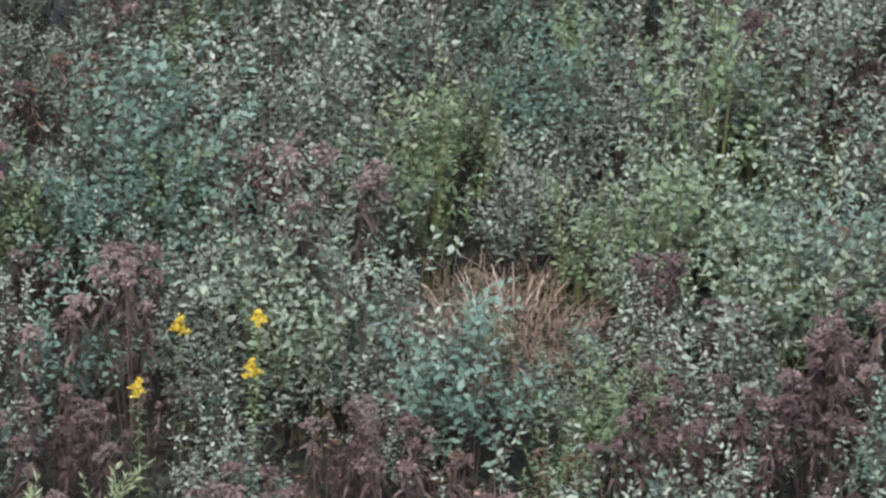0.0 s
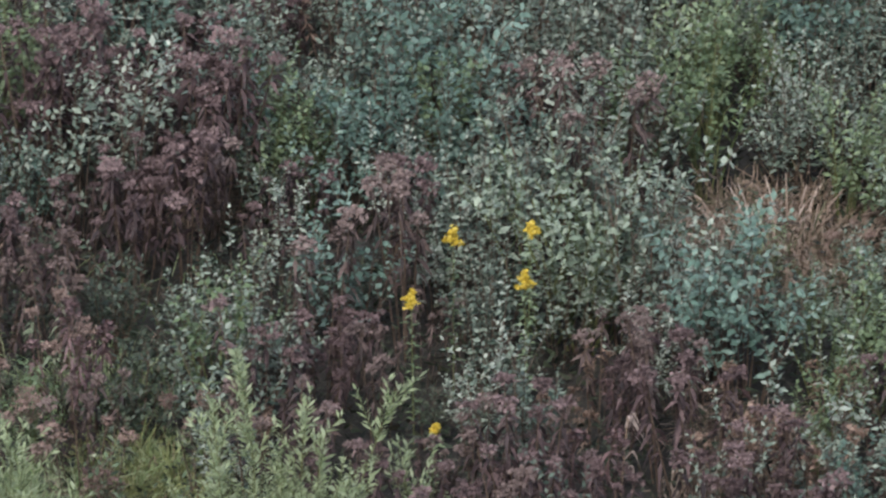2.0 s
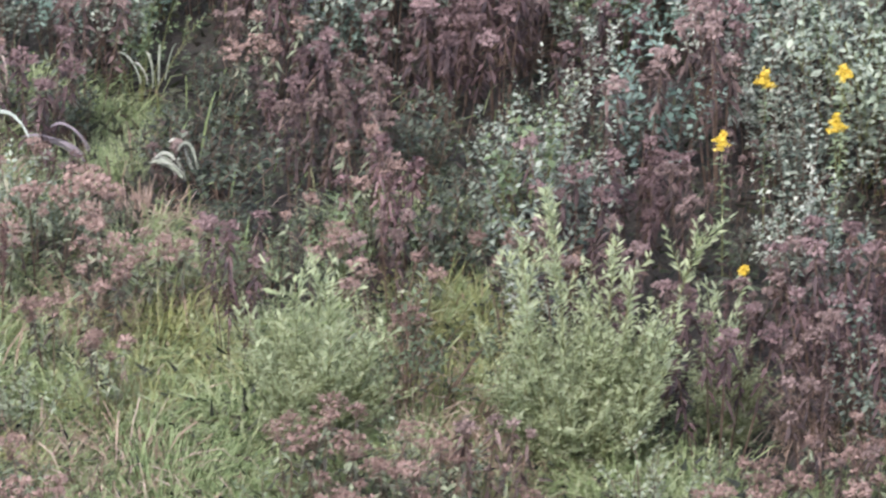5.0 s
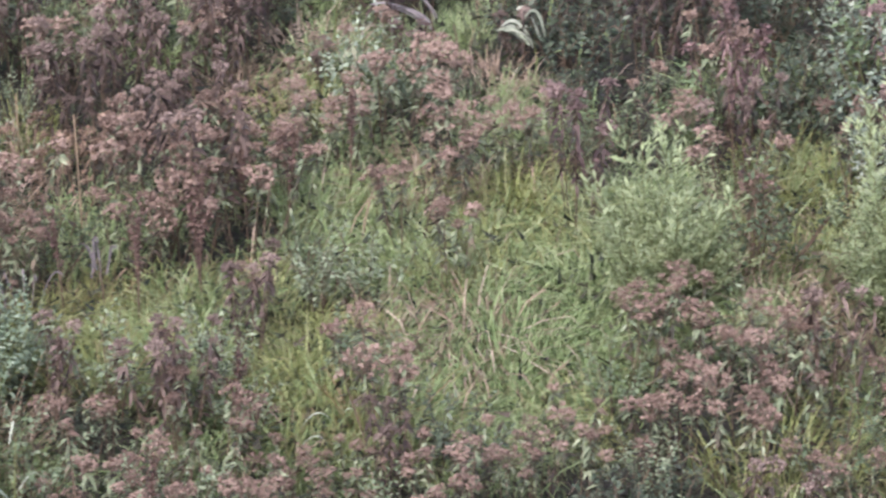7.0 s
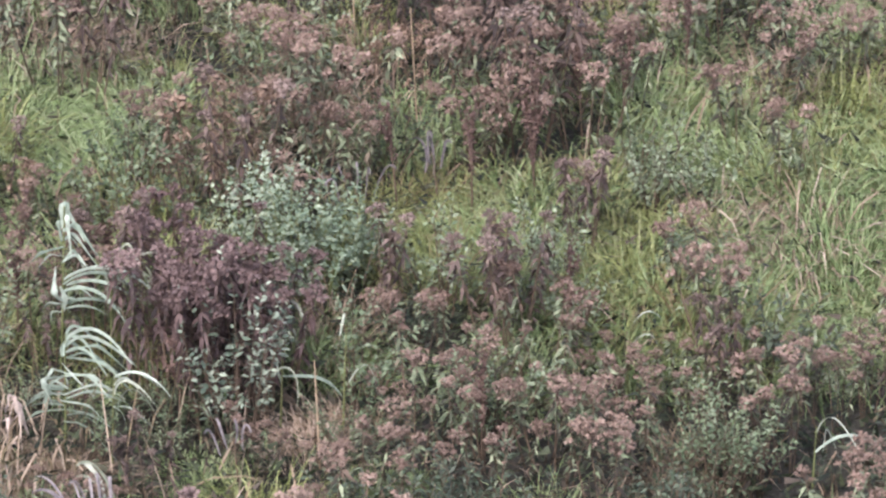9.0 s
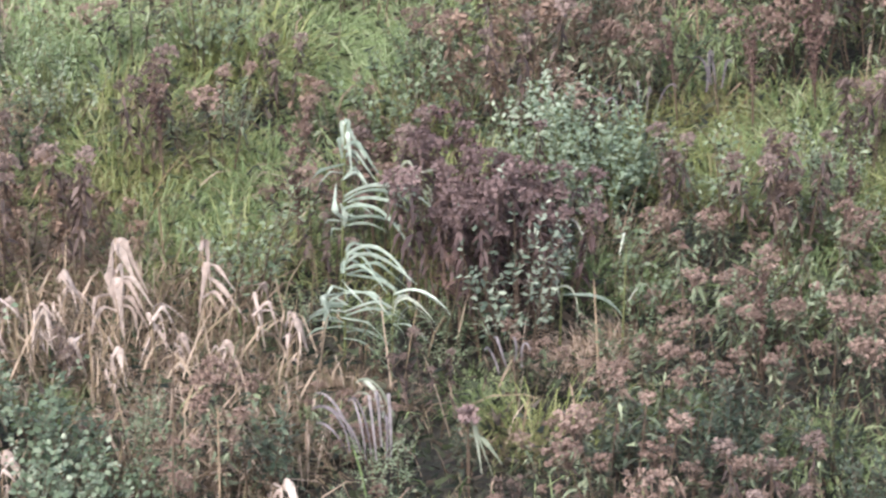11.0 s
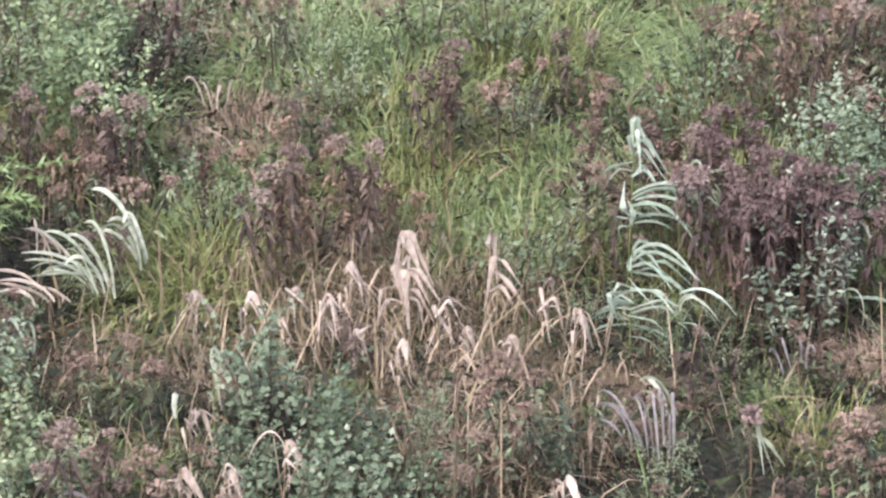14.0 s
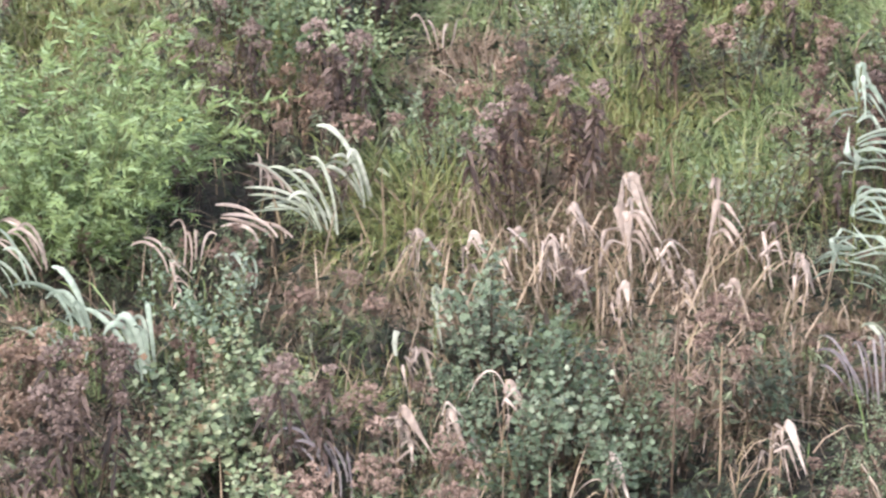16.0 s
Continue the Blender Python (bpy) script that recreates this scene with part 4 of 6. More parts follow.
stands_of("green_grass", [(-2.35, 28.27, 0.12, 0.16), (-3.22, 28.83, 0.12, 0.16), (-4.19, 30.78, 0.12, 0.16), (-2.48, 30.31, 0.12, 0.16), (-3.04, 30.51, 0.12, 0.16), (-0.52, 30.48, 0.12, 0.16), (-4.36, 30.78, 0.14, 0.17), (-4.63, 30.35, 0.12, 0.16), (-4.85, 28.24, 0.12, 0.16), (-5.04, 27.28, 0.12, 0.16), (-4.53, 30.70, 0.12, 0.16), (-5.00, 29.21, 0.12, 0.16), (-4.93, 29.70, 0.12, 0.16), (-3.98, 29.54, 0.12, 0.16), (-4.90, 30.95, 0.12, 0.16), (-4.22, 30.23, 0.12, 0.16), (-5.24, 30.22, 0.12, 0.16), (-3.74, 29.19, 0.14, 0.16), (-3.39, 28.66, 0.14, 0.16), (-4.18, 26.50, 0.20, 0.17), (-3.93, 26.36, 0.13, 0.16), (-4.21, 26.82, 0.12, 0.16), (-5.49, 27.80, 0.12, 0.16), (-4.98, 27.87, 0.12, 0.16)])
stands_of("green_grass", [(-5.93, 27.43, 0.12, 0.16), (-4.31, 26.30, 0.12, 0.16)])
stands_of("olive_grass", [(1.60, 31.06, 0.15, 0.16), (1.88, 31.05, 0.13, 0.17), (3.62, 30.90, 0.12, 0.16), (-0.60, 30.39, 0.15, 0.16), (-0.75, 30.17, 0.12, 0.16), (-0.64, 29.68, 0.12, 0.16), (-0.11, 29.41, 0.12, 0.16), (1.78, 30.88, 0.12, 0.19), (1.39, 31.11, 0.13, 0.16), (0.39, 31.70, 0.12, 0.16), (-0.12, 31.58, 0.13, 0.16), (0.18, 31.00, 0.12, 0.16), (1.94, 30.65, 0.12, 0.17), (-2.35, 32.22, 0.15, 0.16), (-2.12, 32.16, 0.13, 0.16), (-1.65, 30.48, 0.12, 0.16), (-1.33, 30.60, 0.17, 0.16), (-1.02, 30.89, 0.12, 0.16), (-0.64, 30.45, 0.12, 0.16), (-0.70, 30.07, 0.12, 0.16), (-0.65, 29.69, 0.12, 0.16), (0.22, 31.62, 0.15, 0.16), (-1.37, 30.83, 0.12, 0.16), (-1.89, 32.29, 0.12, 0.16)])
stands_of("olive_grass", [(0.40, 31.68, 0.12, 0.16), (-2.50, 31.32, 0.12, 0.16), (-3.51, 31.22, 0.13, 0.16), (-4.06, 30.27, 0.15, 0.16), (-3.65, 30.13, 0.13, 0.16), (-3.34, 30.26, 0.12, 0.16), (-1.82, 27.66, 0.12, 0.16), (-0.55, 27.29, 0.12, 0.16), (-3.30, 28.21, 0.14, 0.16), (-1.24, 30.72, 0.17, 0.16), (-0.98, 30.85, 0.12, 0.16), (-0.67, 29.71, 0.12, 0.16), (-3.77, 30.80, 0.12, 0.16), (-3.90, 29.15, 0.12, 0.16), (-2.61, 30.03, 0.12, 0.16), (-4.11, 29.88, 0.12, 0.16), (-5.04, 30.58, 0.12, 0.16), (-4.30, 30.10, 0.12, 0.16), (-5.24, 29.77, 0.13, 0.16), (-4.67, 29.29, 0.12, 0.16), (-4.84, 28.95, 0.13, 0.16), (-4.43, 28.18, 0.14, 0.16), (-4.15, 29.73, 0.12, 0.16), (-4.61, 28.87, 0.12, 0.16)])
stands_of("olive_grass", [(-5.11, 29.57, 0.12, 0.16), (-5.36, 29.92, 0.12, 0.16), (-3.51, 29.26, 0.12, 0.16), (-4.12, 30.29, 0.12, 0.16), (-3.65, 30.06, 0.12, 0.16), (-5.92, 26.01, 0.12, 0.16), (-5.46, 26.44, 0.12, 0.16), (-4.82, 28.92, 0.12, 0.16), (-3.76, 30.16, 0.12, 0.16)])
stands_of("brown", [(0.87, 31.49, 0.12, 0.16), (1.37, 31.42, 0.12, 0.16), (1.62, 31.42, 0.13, 0.16), (1.42, 30.84, 0.12, 0.16), (1.67, 30.83, 0.12, 0.16), (-0.55, 32.26, 0.21, 0.16), (-0.27, 32.13, 0.15, 0.16), (-0.77, 31.83, 0.18, 0.21), (-0.04, 31.77, 0.23, 0.18), (-0.60, 31.71, 0.15, 0.16), (0.19, 31.89, 0.15, 0.16), (0.19, 31.29, 0.13, 0.16), (-0.76, 31.12, 0.15, 0.20), (-0.29, 30.77, 0.15, 0.16), (-0.80, 30.61, 0.12, 0.19), (-0.30, 29.35, 0.14, 0.16), (-0.72, 28.93, 0.14, 0.18), (-0.32, 28.93, 0.14, 0.16), (0.06, 28.88, 0.19, 0.16), (0.67, 29.03, 0.17, 0.18), (1.47, 30.20, 0.15, 0.16), (1.40, 29.66, 0.26, 0.16), (0.99, 29.50, 0.14, 0.16), (1.11, 28.92, 0.14, 0.16)])
stands_of("brown", [(1.61, 29.39, 0.14, 0.18), (2.71, 29.43, 0.17, 0.20), (2.67, 28.96, 0.14, 0.16), (1.95, 28.76, 0.12, 0.16), (2.42, 28.73, 0.14, 0.16), (2.80, 29.97, 0.12, 0.16), (1.50, 31.58, 0.20, 0.16), (1.76, 31.70, 0.15, 0.16), (0.13, 30.32, 0.12, 0.16), (1.48, 29.23, 0.19, 0.16), (1.22, 29.29, 0.14, 0.16), (0.78, 29.77, 0.12, 0.16), (-0.37, 32.01, 0.13, 0.16), (0.49, 31.71, 0.12, 0.16), (-0.16, 31.41, 0.12, 0.16), (-0.69, 30.11, 0.12, 0.16), (-2.46, 29.16, 0.12, 0.16), (-2.71, 32.29, 0.15, 0.16), (-2.48, 32.23, 0.13, 0.18), (-1.98, 31.13, 0.25, 0.16), (-2.13, 30.81, 0.20, 0.16), (-1.91, 30.42, 0.15, 0.16), (-1.20, 31.65, 0.13, 0.16), (-1.66, 31.70, 0.13, 0.16)])
stands_of("brown", [(-2.57, 30.97, 0.12, 0.16), (-2.25, 30.36, 0.15, 0.16), (-2.34, 30.13, 0.15, 0.16), (-1.13, 29.80, 0.14, 0.16), (-2.52, 29.31, 0.12, 0.16), (-1.64, 29.36, 0.17, 0.16), (-1.21, 29.35, 0.19, 0.16), (-1.53, 29.08, 0.14, 0.16), (-0.96, 29.09, 0.12, 0.16), (-1.48, 28.46, 0.12, 0.16), (-1.54, 28.18, 0.18, 0.16), (-1.39, 27.89, 0.14, 0.16), (-0.75, 28.13, 0.18, 0.16), (-0.13, 28.49, 0.14, 0.16), (0.17, 28.70, 0.19, 0.16), (0.03, 28.30, 0.14, 0.16), (0.45, 28.36, 0.19, 0.16), (-0.40, 27.94, 0.18, 0.16), (1.00, 28.42, 0.12, 0.26), (-1.16, 27.90, 0.14, 0.16), (-0.93, 27.98, 0.12, 0.16), (-0.63, 27.86, 0.14, 0.16), (-0.90, 31.72, 0.15, 0.20), (-0.73, 28.99, 0.14, 0.16)])
stands_of("brown", [(-0.28, 29.32, 0.12, 0.16), (0.12, 28.96, 0.16, 0.16), (0.67, 29.08, 0.19, 0.16), (-0.28, 30.74, 0.17, 0.16), (-0.44, 31.91, 0.15, 0.21), (-0.14, 32.23, 0.15, 0.16), (0.14, 31.87, 0.13, 0.16), (-1.38, 31.18, 0.15, 0.16), (-0.82, 30.67, 0.12, 0.16), (-2.15, 30.64, 0.12, 0.16), (-1.46, 30.66, 0.12, 0.16), (-0.94, 28.22, 0.12, 0.16), (0.93, 29.45, 0.12, 0.16), (0.68, 28.77, 0.14, 0.16), (-1.89, 30.93, 0.12, 0.16), (-3.46, 26.83, 0.12, 0.16), (-3.12, 29.10, 0.12, 0.16), (-3.24, 27.27, 0.12, 0.16), (-3.51, 27.06, 0.12, 0.16), (-2.61, 27.35, 0.12, 0.16), (-2.55, 27.69, 0.12, 0.16), (-1.90, 27.25, 0.12, 0.16), (-1.88, 26.83, 0.13, 0.16), (-1.61, 27.27, 0.12, 0.16)])
stands_of("brown", [(-1.42, 27.14, 0.12, 0.16), (-1.17, 26.87, 0.13, 0.16), (-0.92, 26.94, 0.16, 0.16), (-0.69, 27.90, 0.25, 0.17), (-1.41, 28.18, 0.18, 0.16), (-1.44, 27.86, 0.12, 0.16), (-1.75, 27.69, 0.12, 0.16), (-1.68, 29.32, 0.17, 0.16), (-1.37, 29.23, 0.14, 0.16), (-1.21, 29.80, 0.14, 0.16), (-2.23, 30.32, 0.15, 0.16), (-2.37, 30.88, 0.17, 0.16), (-1.93, 30.91, 0.20, 0.20), (-1.53, 30.93, 0.15, 0.16), (-0.78, 30.69, 0.15, 0.24), (-0.47, 28.21, 0.14, 0.16), (-2.56, 26.75, 0.12, 0.16), (-1.86, 28.33, 0.12, 0.16), (-2.76, 27.49, 0.12, 0.16), (-0.72, 29.01, 0.14, 0.16), (-2.03, 28.07, 0.12, 0.16), (-1.32, 28.61, 0.12, 0.16), (-0.90, 28.13, 0.14, 0.16), (-4.98, 29.74, 0.12, 0.16)])
stands_of("brown", [(-4.46, 28.41, 0.14, 0.16), (-4.95, 27.50, 0.13, 0.16), (-4.66, 27.10, 0.12, 0.16), (-4.80, 26.56, 0.13, 0.16), (-4.81, 30.73, 0.12, 0.16), (-4.01, 29.47, 0.12, 0.16), (-4.85, 28.01, 0.12, 0.16), (-3.30, 27.16, 0.18, 0.16), (-3.51, 27.04, 0.12, 0.16), (-3.43, 26.76, 0.13, 0.16), (-3.61, 27.46, 0.12, 0.16), (-5.55, 29.34, 0.13, 0.16), (-4.81, 26.51, 0.16, 0.16), (-3.48, 26.66, 0.13, 0.16), (-3.15, 26.30, 0.12, 0.16), (-5.45, 26.05, 0.12, 0.16), (-5.90, 25.98, 0.12, 0.16), (-3.63, 25.93, 0.12, 0.16), (-4.86, 27.86, 0.12, 0.16), (-2.90, 26.43, 0.12, 0.16), (-3.55, 26.84, 0.12, 0.16), (-4.99, 26.48, 0.12, 0.16), (-4.53, 26.55, 0.12, 0.16), (-4.49, 28.48, 0.12, 0.16)])
stands_of("brown", [(-2.46, 33.05, 0.21, 0.22), (-2.35, 32.54, 0.13, 0.16)])
stands_of("leafy", [(-0.42, 31.45, 0.23, 0.16), (-0.46, 30.59, 0.15, 0.17), (-0.28, 30.47, 0.12, 0.16), (-0.33, 30.14, 0.12, 0.16), (2.43, 29.53, 0.13, 0.18), (2.64, 30.07, 0.12, 0.16), (1.74, 29.16, 0.12, 0.18), (0.84, 29.07, 0.12, 0.16), (-0.06, 30.92, 0.12, 0.16), (-0.66, 31.04, 0.12, 0.16), (2.36, 29.16, 0.12, 0.16), (1.41, 29.11, 0.12, 0.18), (0.70, 29.49, 0.12, 0.16), (1.58, 29.91, 0.12, 0.16), (-2.33, 29.57, 0.12, 0.16), (-1.68, 29.16, 0.12, 0.16), (-0.97, 32.42, 0.12, 0.16), (-1.98, 32.46, 0.16, 0.16), (-1.67, 30.86, 0.15, 0.16), (-1.37, 30.87, 0.15, 0.16), (-2.55, 30.05, 0.15, 0.21), (-2.31, 29.68, 0.12, 0.16), (-1.85, 29.16, 0.14, 0.18), (-1.52, 29.81, 0.14, 0.16)])
stands_of("leafy", [(-1.30, 29.17, 0.14, 0.16), (-1.03, 29.71, 0.12, 0.16), (-1.15, 28.92, 0.14, 0.16), (-2.45, 28.63, 0.16, 0.19), (-1.70, 28.65, 0.12, 0.16), (-1.13, 28.41, 0.12, 0.17), (0.80, 28.81, 0.12, 0.16), (-2.41, 31.25, 0.12, 0.16), (-0.52, 30.55, 0.15, 0.17), (-0.35, 30.61, 0.12, 0.16), (-0.40, 31.06, 0.12, 0.16), (-0.62, 29.61, 0.14, 0.16), (-0.68, 28.88, 0.12, 0.16), (-0.11, 28.14, 0.14, 0.16), (-1.16, 30.59, 0.12, 0.16), (-1.88, 29.42, 0.12, 0.16), (-1.69, 29.27, 0.12, 0.16), (-0.96, 32.30, 0.12, 0.16), (-3.86, 31.18, 0.13, 0.16), (-3.63, 30.50, 0.12, 0.19), (-2.82, 30.55, 0.12, 0.16), (-3.94, 29.71, 0.12, 0.16), (-3.24, 28.85, 0.12, 0.16), (-3.78, 27.61, 0.12, 0.17)])
stands_of("leafy", [(-3.67, 27.00, 0.13, 0.16), (-3.04, 27.32, 0.12, 0.16), (-2.56, 27.21, 0.12, 0.16), (-3.80, 30.89, 0.12, 0.16), (-2.42, 28.38, 0.12, 0.16), (-2.67, 30.28, 0.12, 0.16), (-1.81, 29.03, 0.12, 0.16), (-0.65, 28.19, 0.14, 0.16), (-1.14, 28.87, 0.14, 0.16), (-3.58, 27.43, 0.12, 0.16), (-2.11, 27.96, 0.12, 0.16), (-1.41, 28.65, 0.12, 0.16), (-0.86, 29.56, 0.12, 0.16), (-1.72, 28.38, 0.12, 0.16), (-5.21, 30.89, 0.12, 0.16), (-4.54, 30.79, 0.14, 0.17), (-4.98, 27.39, 0.12, 0.16), (-4.19, 27.00, 0.14, 0.16), (-4.32, 30.30, 0.12, 0.16), (-3.88, 30.75, 0.12, 0.16), (-3.92, 29.51, 0.12, 0.16), (-4.40, 30.12, 0.12, 0.16), (-3.29, 28.69, 0.12, 0.16), (-4.24, 31.00, 0.13, 0.16)])
stands_of("leafy", [(-3.36, 28.74, 0.17, 0.16), (-3.23, 28.60, 0.12, 0.16), (-4.64, 26.16, 0.12, 0.16), (-5.62, 28.25, 0.12, 0.16), (-5.66, 27.99, 0.12, 0.16), (-2.71, 26.36, 0.12, 0.16), (-3.71, 26.49, 0.16, 0.16), (-4.47, 26.23, 0.12, 0.16), (-5.05, 27.73, 0.12, 0.16), (-4.66, 27.34, 0.12, 0.16)])
stands_of("round", [(-4.10, 27.36, 0.17, 0.18), (-3.90, 27.24, 0.17, 0.24), (-3.80, 27.49, 0.12, 0.18), (-3.97, 26.90, 0.18, 0.16), (-3.71, 27.84, 0.12, 0.16), (-3.90, 27.57, 0.12, 0.16), (-4.31, 27.19, 0.12, 0.16), (-3.92, 26.42, 0.16, 0.17), (-3.89, 26.84, 0.18, 0.16), (-3.75, 27.15, 0.14, 0.16), (-4.23, 26.98, 0.12, 0.16), (-3.63, 26.55, 0.12, 0.16), (-4.10, 27.19, 0.12, 0.16)])
stands_of("pale", [(-5.17, 26.88, 0.17, 0.16), (-5.43, 27.03, 0.12, 0.16), (-5.38, 26.61, 0.12, 0.16), (-5.09, 26.42, 0.16, 0.16), (-5.46, 26.00, 0.12, 0.16), (-5.05, 25.97, 0.16, 0.16), (-5.33, 26.11, 0.12, 0.16), (-5.03, 26.85, 0.12, 0.16), (-4.98, 26.16, 0.12, 0.16)])
STAND_XY = np.array([s[1:3] for s in STANDS])
STAND_R = np.array([s[3:5] for s in STANDS]) * np.array([[1.15 if s[0] == "dark" or "grass" in s[0] else 0.92 if s[0] == "brown" else 1.0] for s in STANDS])


GRASSES = ("green_grass", "olive_grass", "tan_grass")
# Open spots with low growth only: round the willows, the bush and the reeds
WILLOWS = [(2.14, 30.5, 1.06, 0.5, 62), (0.98, 30.65, 0.82, 0.34, 40), (2.78, 30.75, 0.62, 0.16, 9)]
SKIRT = [(2.05, 30.31), (2.19, 30.31), (2.32, 30.31), (2.41, 30.25), (2.53, 30.14), (2.64, 30.31), (2.35, 30.03), (2.51, 29.87), (2.17, 29.98), (1.27, 30.59), (1.42, 30.53)]
BY_SILVER = [(-2.53, 29.10), (-2.41, 29.16), (-2.29, 29.06), (-2.16, 28.97), (-2.44, 28.90), (-2.32, 28.80), (-2.19, 28.71), (-2.08, 28.77), (-2.47, 28.69), (-2.34, 28.55)]
TAWNY = [(-4.68, 28.94), (-4.50, 28.71), (-4.37, 28.94), (-4.21, 28.70), (-4.09, 28.87), (-3.92, 28.64), (-3.86, 29.07), (-3.68, 28.83), (-3.51, 28.65), (-4.23, 29.17), (-4.51, 29.08), (-3.35, 28.47), (-4.66, 28.53), (-4.03, 29.09)]
TAWNY_WEEDS = [(-4.30, 28.97), (-4.15, 29.10), (-3.92, 29.02), (-4.45, 29.00)]
BUSH = (-6.21, 28.42)
# The boldest reeds: the silver one, the straw ones, one with a grey tuft and a small pale tent
BOLD = {"silver": (-2.99, 28.93), "silver_low": (-2.92, 28.37), "pale_arch": (-2.79, 29.1), "straw": (-3.87, 28.44), "straw_limp": (-3.53, 28.62), "tufted": (-2.32, 27.32), "tent": (-4.53, 27.54)}
# x, y and height of each reed, and the number of leaves of the green ones
SILVER = [(-1.78, 28.56, 0.6, 3), (-2.04, 28.55, 0.45, 4), (-0.61, 28.99, 0.42, 3), (0.17, 28.11, 0.42, 4), (-0.51, 33.37, 0.6, 5), (0.63, 35.17, 0.6, 3), (-2.72, 28.3, 0.5, 10)]
# Reeds with leaves combed to one side by the wind: x, y, leaves, their length, lowest and steepest slope in degrees, gap, width and tone
COMBED = [(-5.01, 28.71, 4, 0.3, 50, 74, 0.01, 0.021, "p"), (-5.10, 28.41, 6, 0.32, 46, 72, 0.014, 0.018, "p"), (-5.18, 28.51, 5, 0.3, 14, 42, -0.014, 0.017, "p"), (-5.35, 28.34, 4, 0.20, 15, 38, -0.03, 0.02, "d"), (-5.42, 28.74, 3, 0.17, 30, 85, -0.03, 0.018, "d"), (-5.64, 27.12, 6, 0.33, 52, 80, 0.012, 0.03, "s"), (-5.96, 27.45, 4, 0.26, 45, 60, 0.012, 0.027, "s"), (-5.95, 27.21, 6, 0.22, 40, 78, 0.02, 0.02, "s"), (-6.25, 27.93, 5, 0.28, 40, 66, 0.012, 0.016, "d"), (-6.29, 27.67, 5, 0.30, 35, 62, 0.03, 0.024, "s"), (-5.64, 27.99, 5, 0.19, 45, 115, 0.02, 0.014, "d"), (-5.35, 27.83, 5, 0.18, 50, 78, 0.012, 0.021, "s")]
COMBED += [(-2.19, 28.04, 2, 0.16, 60, 110, 0.03, 0.012, "g"), (-4.92, 30.22, 2, 0.16, 50, 120, 0.03, 0.012, "d"), (-0.47, 33.98, 4, 0.24, 55, 80, 0.022, 0.012, "d"), (0.43, 33.15, 6, 0.21, 40, 64, 0.015, 0.02, "p"), (-0.05, 33.38, 5, 0.24, 24, 42, 0.01, 0.014, "g"), (0.29, 34.22, 3, 0.2, 50, 110, 0.03, 0.011, "p"), (-2.01, 28.99, 5, 0.18, 35, 62, 0.02, 0.012, "p"), (-4.67, 27.43, 1, 0.12, 94, 96, 0, 0.03, "p"), (-2.71, 27.29, 8, 0.28, 52, 95, 0.02, 0.014, "g"), (-2.67, 27.69, 2, 0.22, 46, 60, 0.012, 0.022, "p"), (-4.70, 26.26, 5, 0.26, 50, 80, 0.02, 0.015, "g"), (-1.50, 30.70, 2, 0.20, 70, 110, 0.02, 0.014, "g"), (-1.83, 30.42, 4, 0.20, 35, 125, 0.04, 0.009, "g")]
STRAW = [(-4.2, 28.21, 0.38), (-4.13, 28.53, 0.42), (-3.42, 28.12, 0.3), (-4.51, 28.2, 0.38), (-4.54, 26.65, 0.42), (-4.37, 26.72, 0.42), (-4.17, 26.99, 0.42),
         (-3.68, 26.45, 0.4), (-4.37, 26.7, 0.42), (-4.55, 26.69, 0.4), (-4.19, 28.26, 0.35), (-3.07, 26.8, 0.4), (-5.68, 27.83, 0.4),
         (3.77, 31.73, 0.5), (-3.03, 26.78, 0.42)]
STRAW += [(-3.72, 28.3, 0.36), (-3.3, 28.45, 0.4), (-4.05, 28.1, 0.32), (-4.35, 28.35, 0.36), (-3.15, 28.3, 0.36), (-3.85, 28.05, 0.3), (-4.75, 28.3, 0.34), (-3.6, 28.15, 0.32), (-4.6, 27.3, 0.34), (-4.2, 26.5, 0.36)]
GOLDENRODS = [(3.11, 32.91, 0.85, 0.085), (3.46, 32.98, 0.85, 0.07), (3.42, 32.55, 0.8, 0.085), (2.88, 32.34, 0.8, 0.09), (2.88, 31.49, 0.55, 0.018)]
OPEN = ([(x, y - 0.2, s + 0.05, 0.5) for x, y, h, s, n in WILLOWS] + [(BUSH[0] + 0.1, BUSH[1] - 0.4, 0.75, 0.9)]
        + [(x + 0.05, y - 0.25, 0.24, 0.22 + 0.45 * h) for x, y, h, n in SILVER] + [(x, y - 0.3, 0.18, 0.3 + 0.5 * h) for x, y, h in STRAW])
OPEN += [(x + 0.03, y - 0.3, 0.24, 0.42) for x, y in BOLD.values()] + [(c[0] - 0.06, c[1] - 0.3, 0.25, 0.42) for c in COMBED]
OPEN += [(4.7, 33.75, 0.62, 0.85)] + [(x - 0.05, y - 0.35, 0.38, 0.5) for x, y, h, tall in GOLDENRODS]
OPEN_XY, OPEN_R = np.array([o[:2] for o in OPEN]), np.array([o[2:] for o in OPEN])


def in_thicket(x, y):
    """Whether a place lies in the taller thicket at the back."""
    return math.degrees(math.atan2(-x, y)) < -3.0 and math.hypot(x, y) > 31.0 or math.hypot(x, y) > 34.4


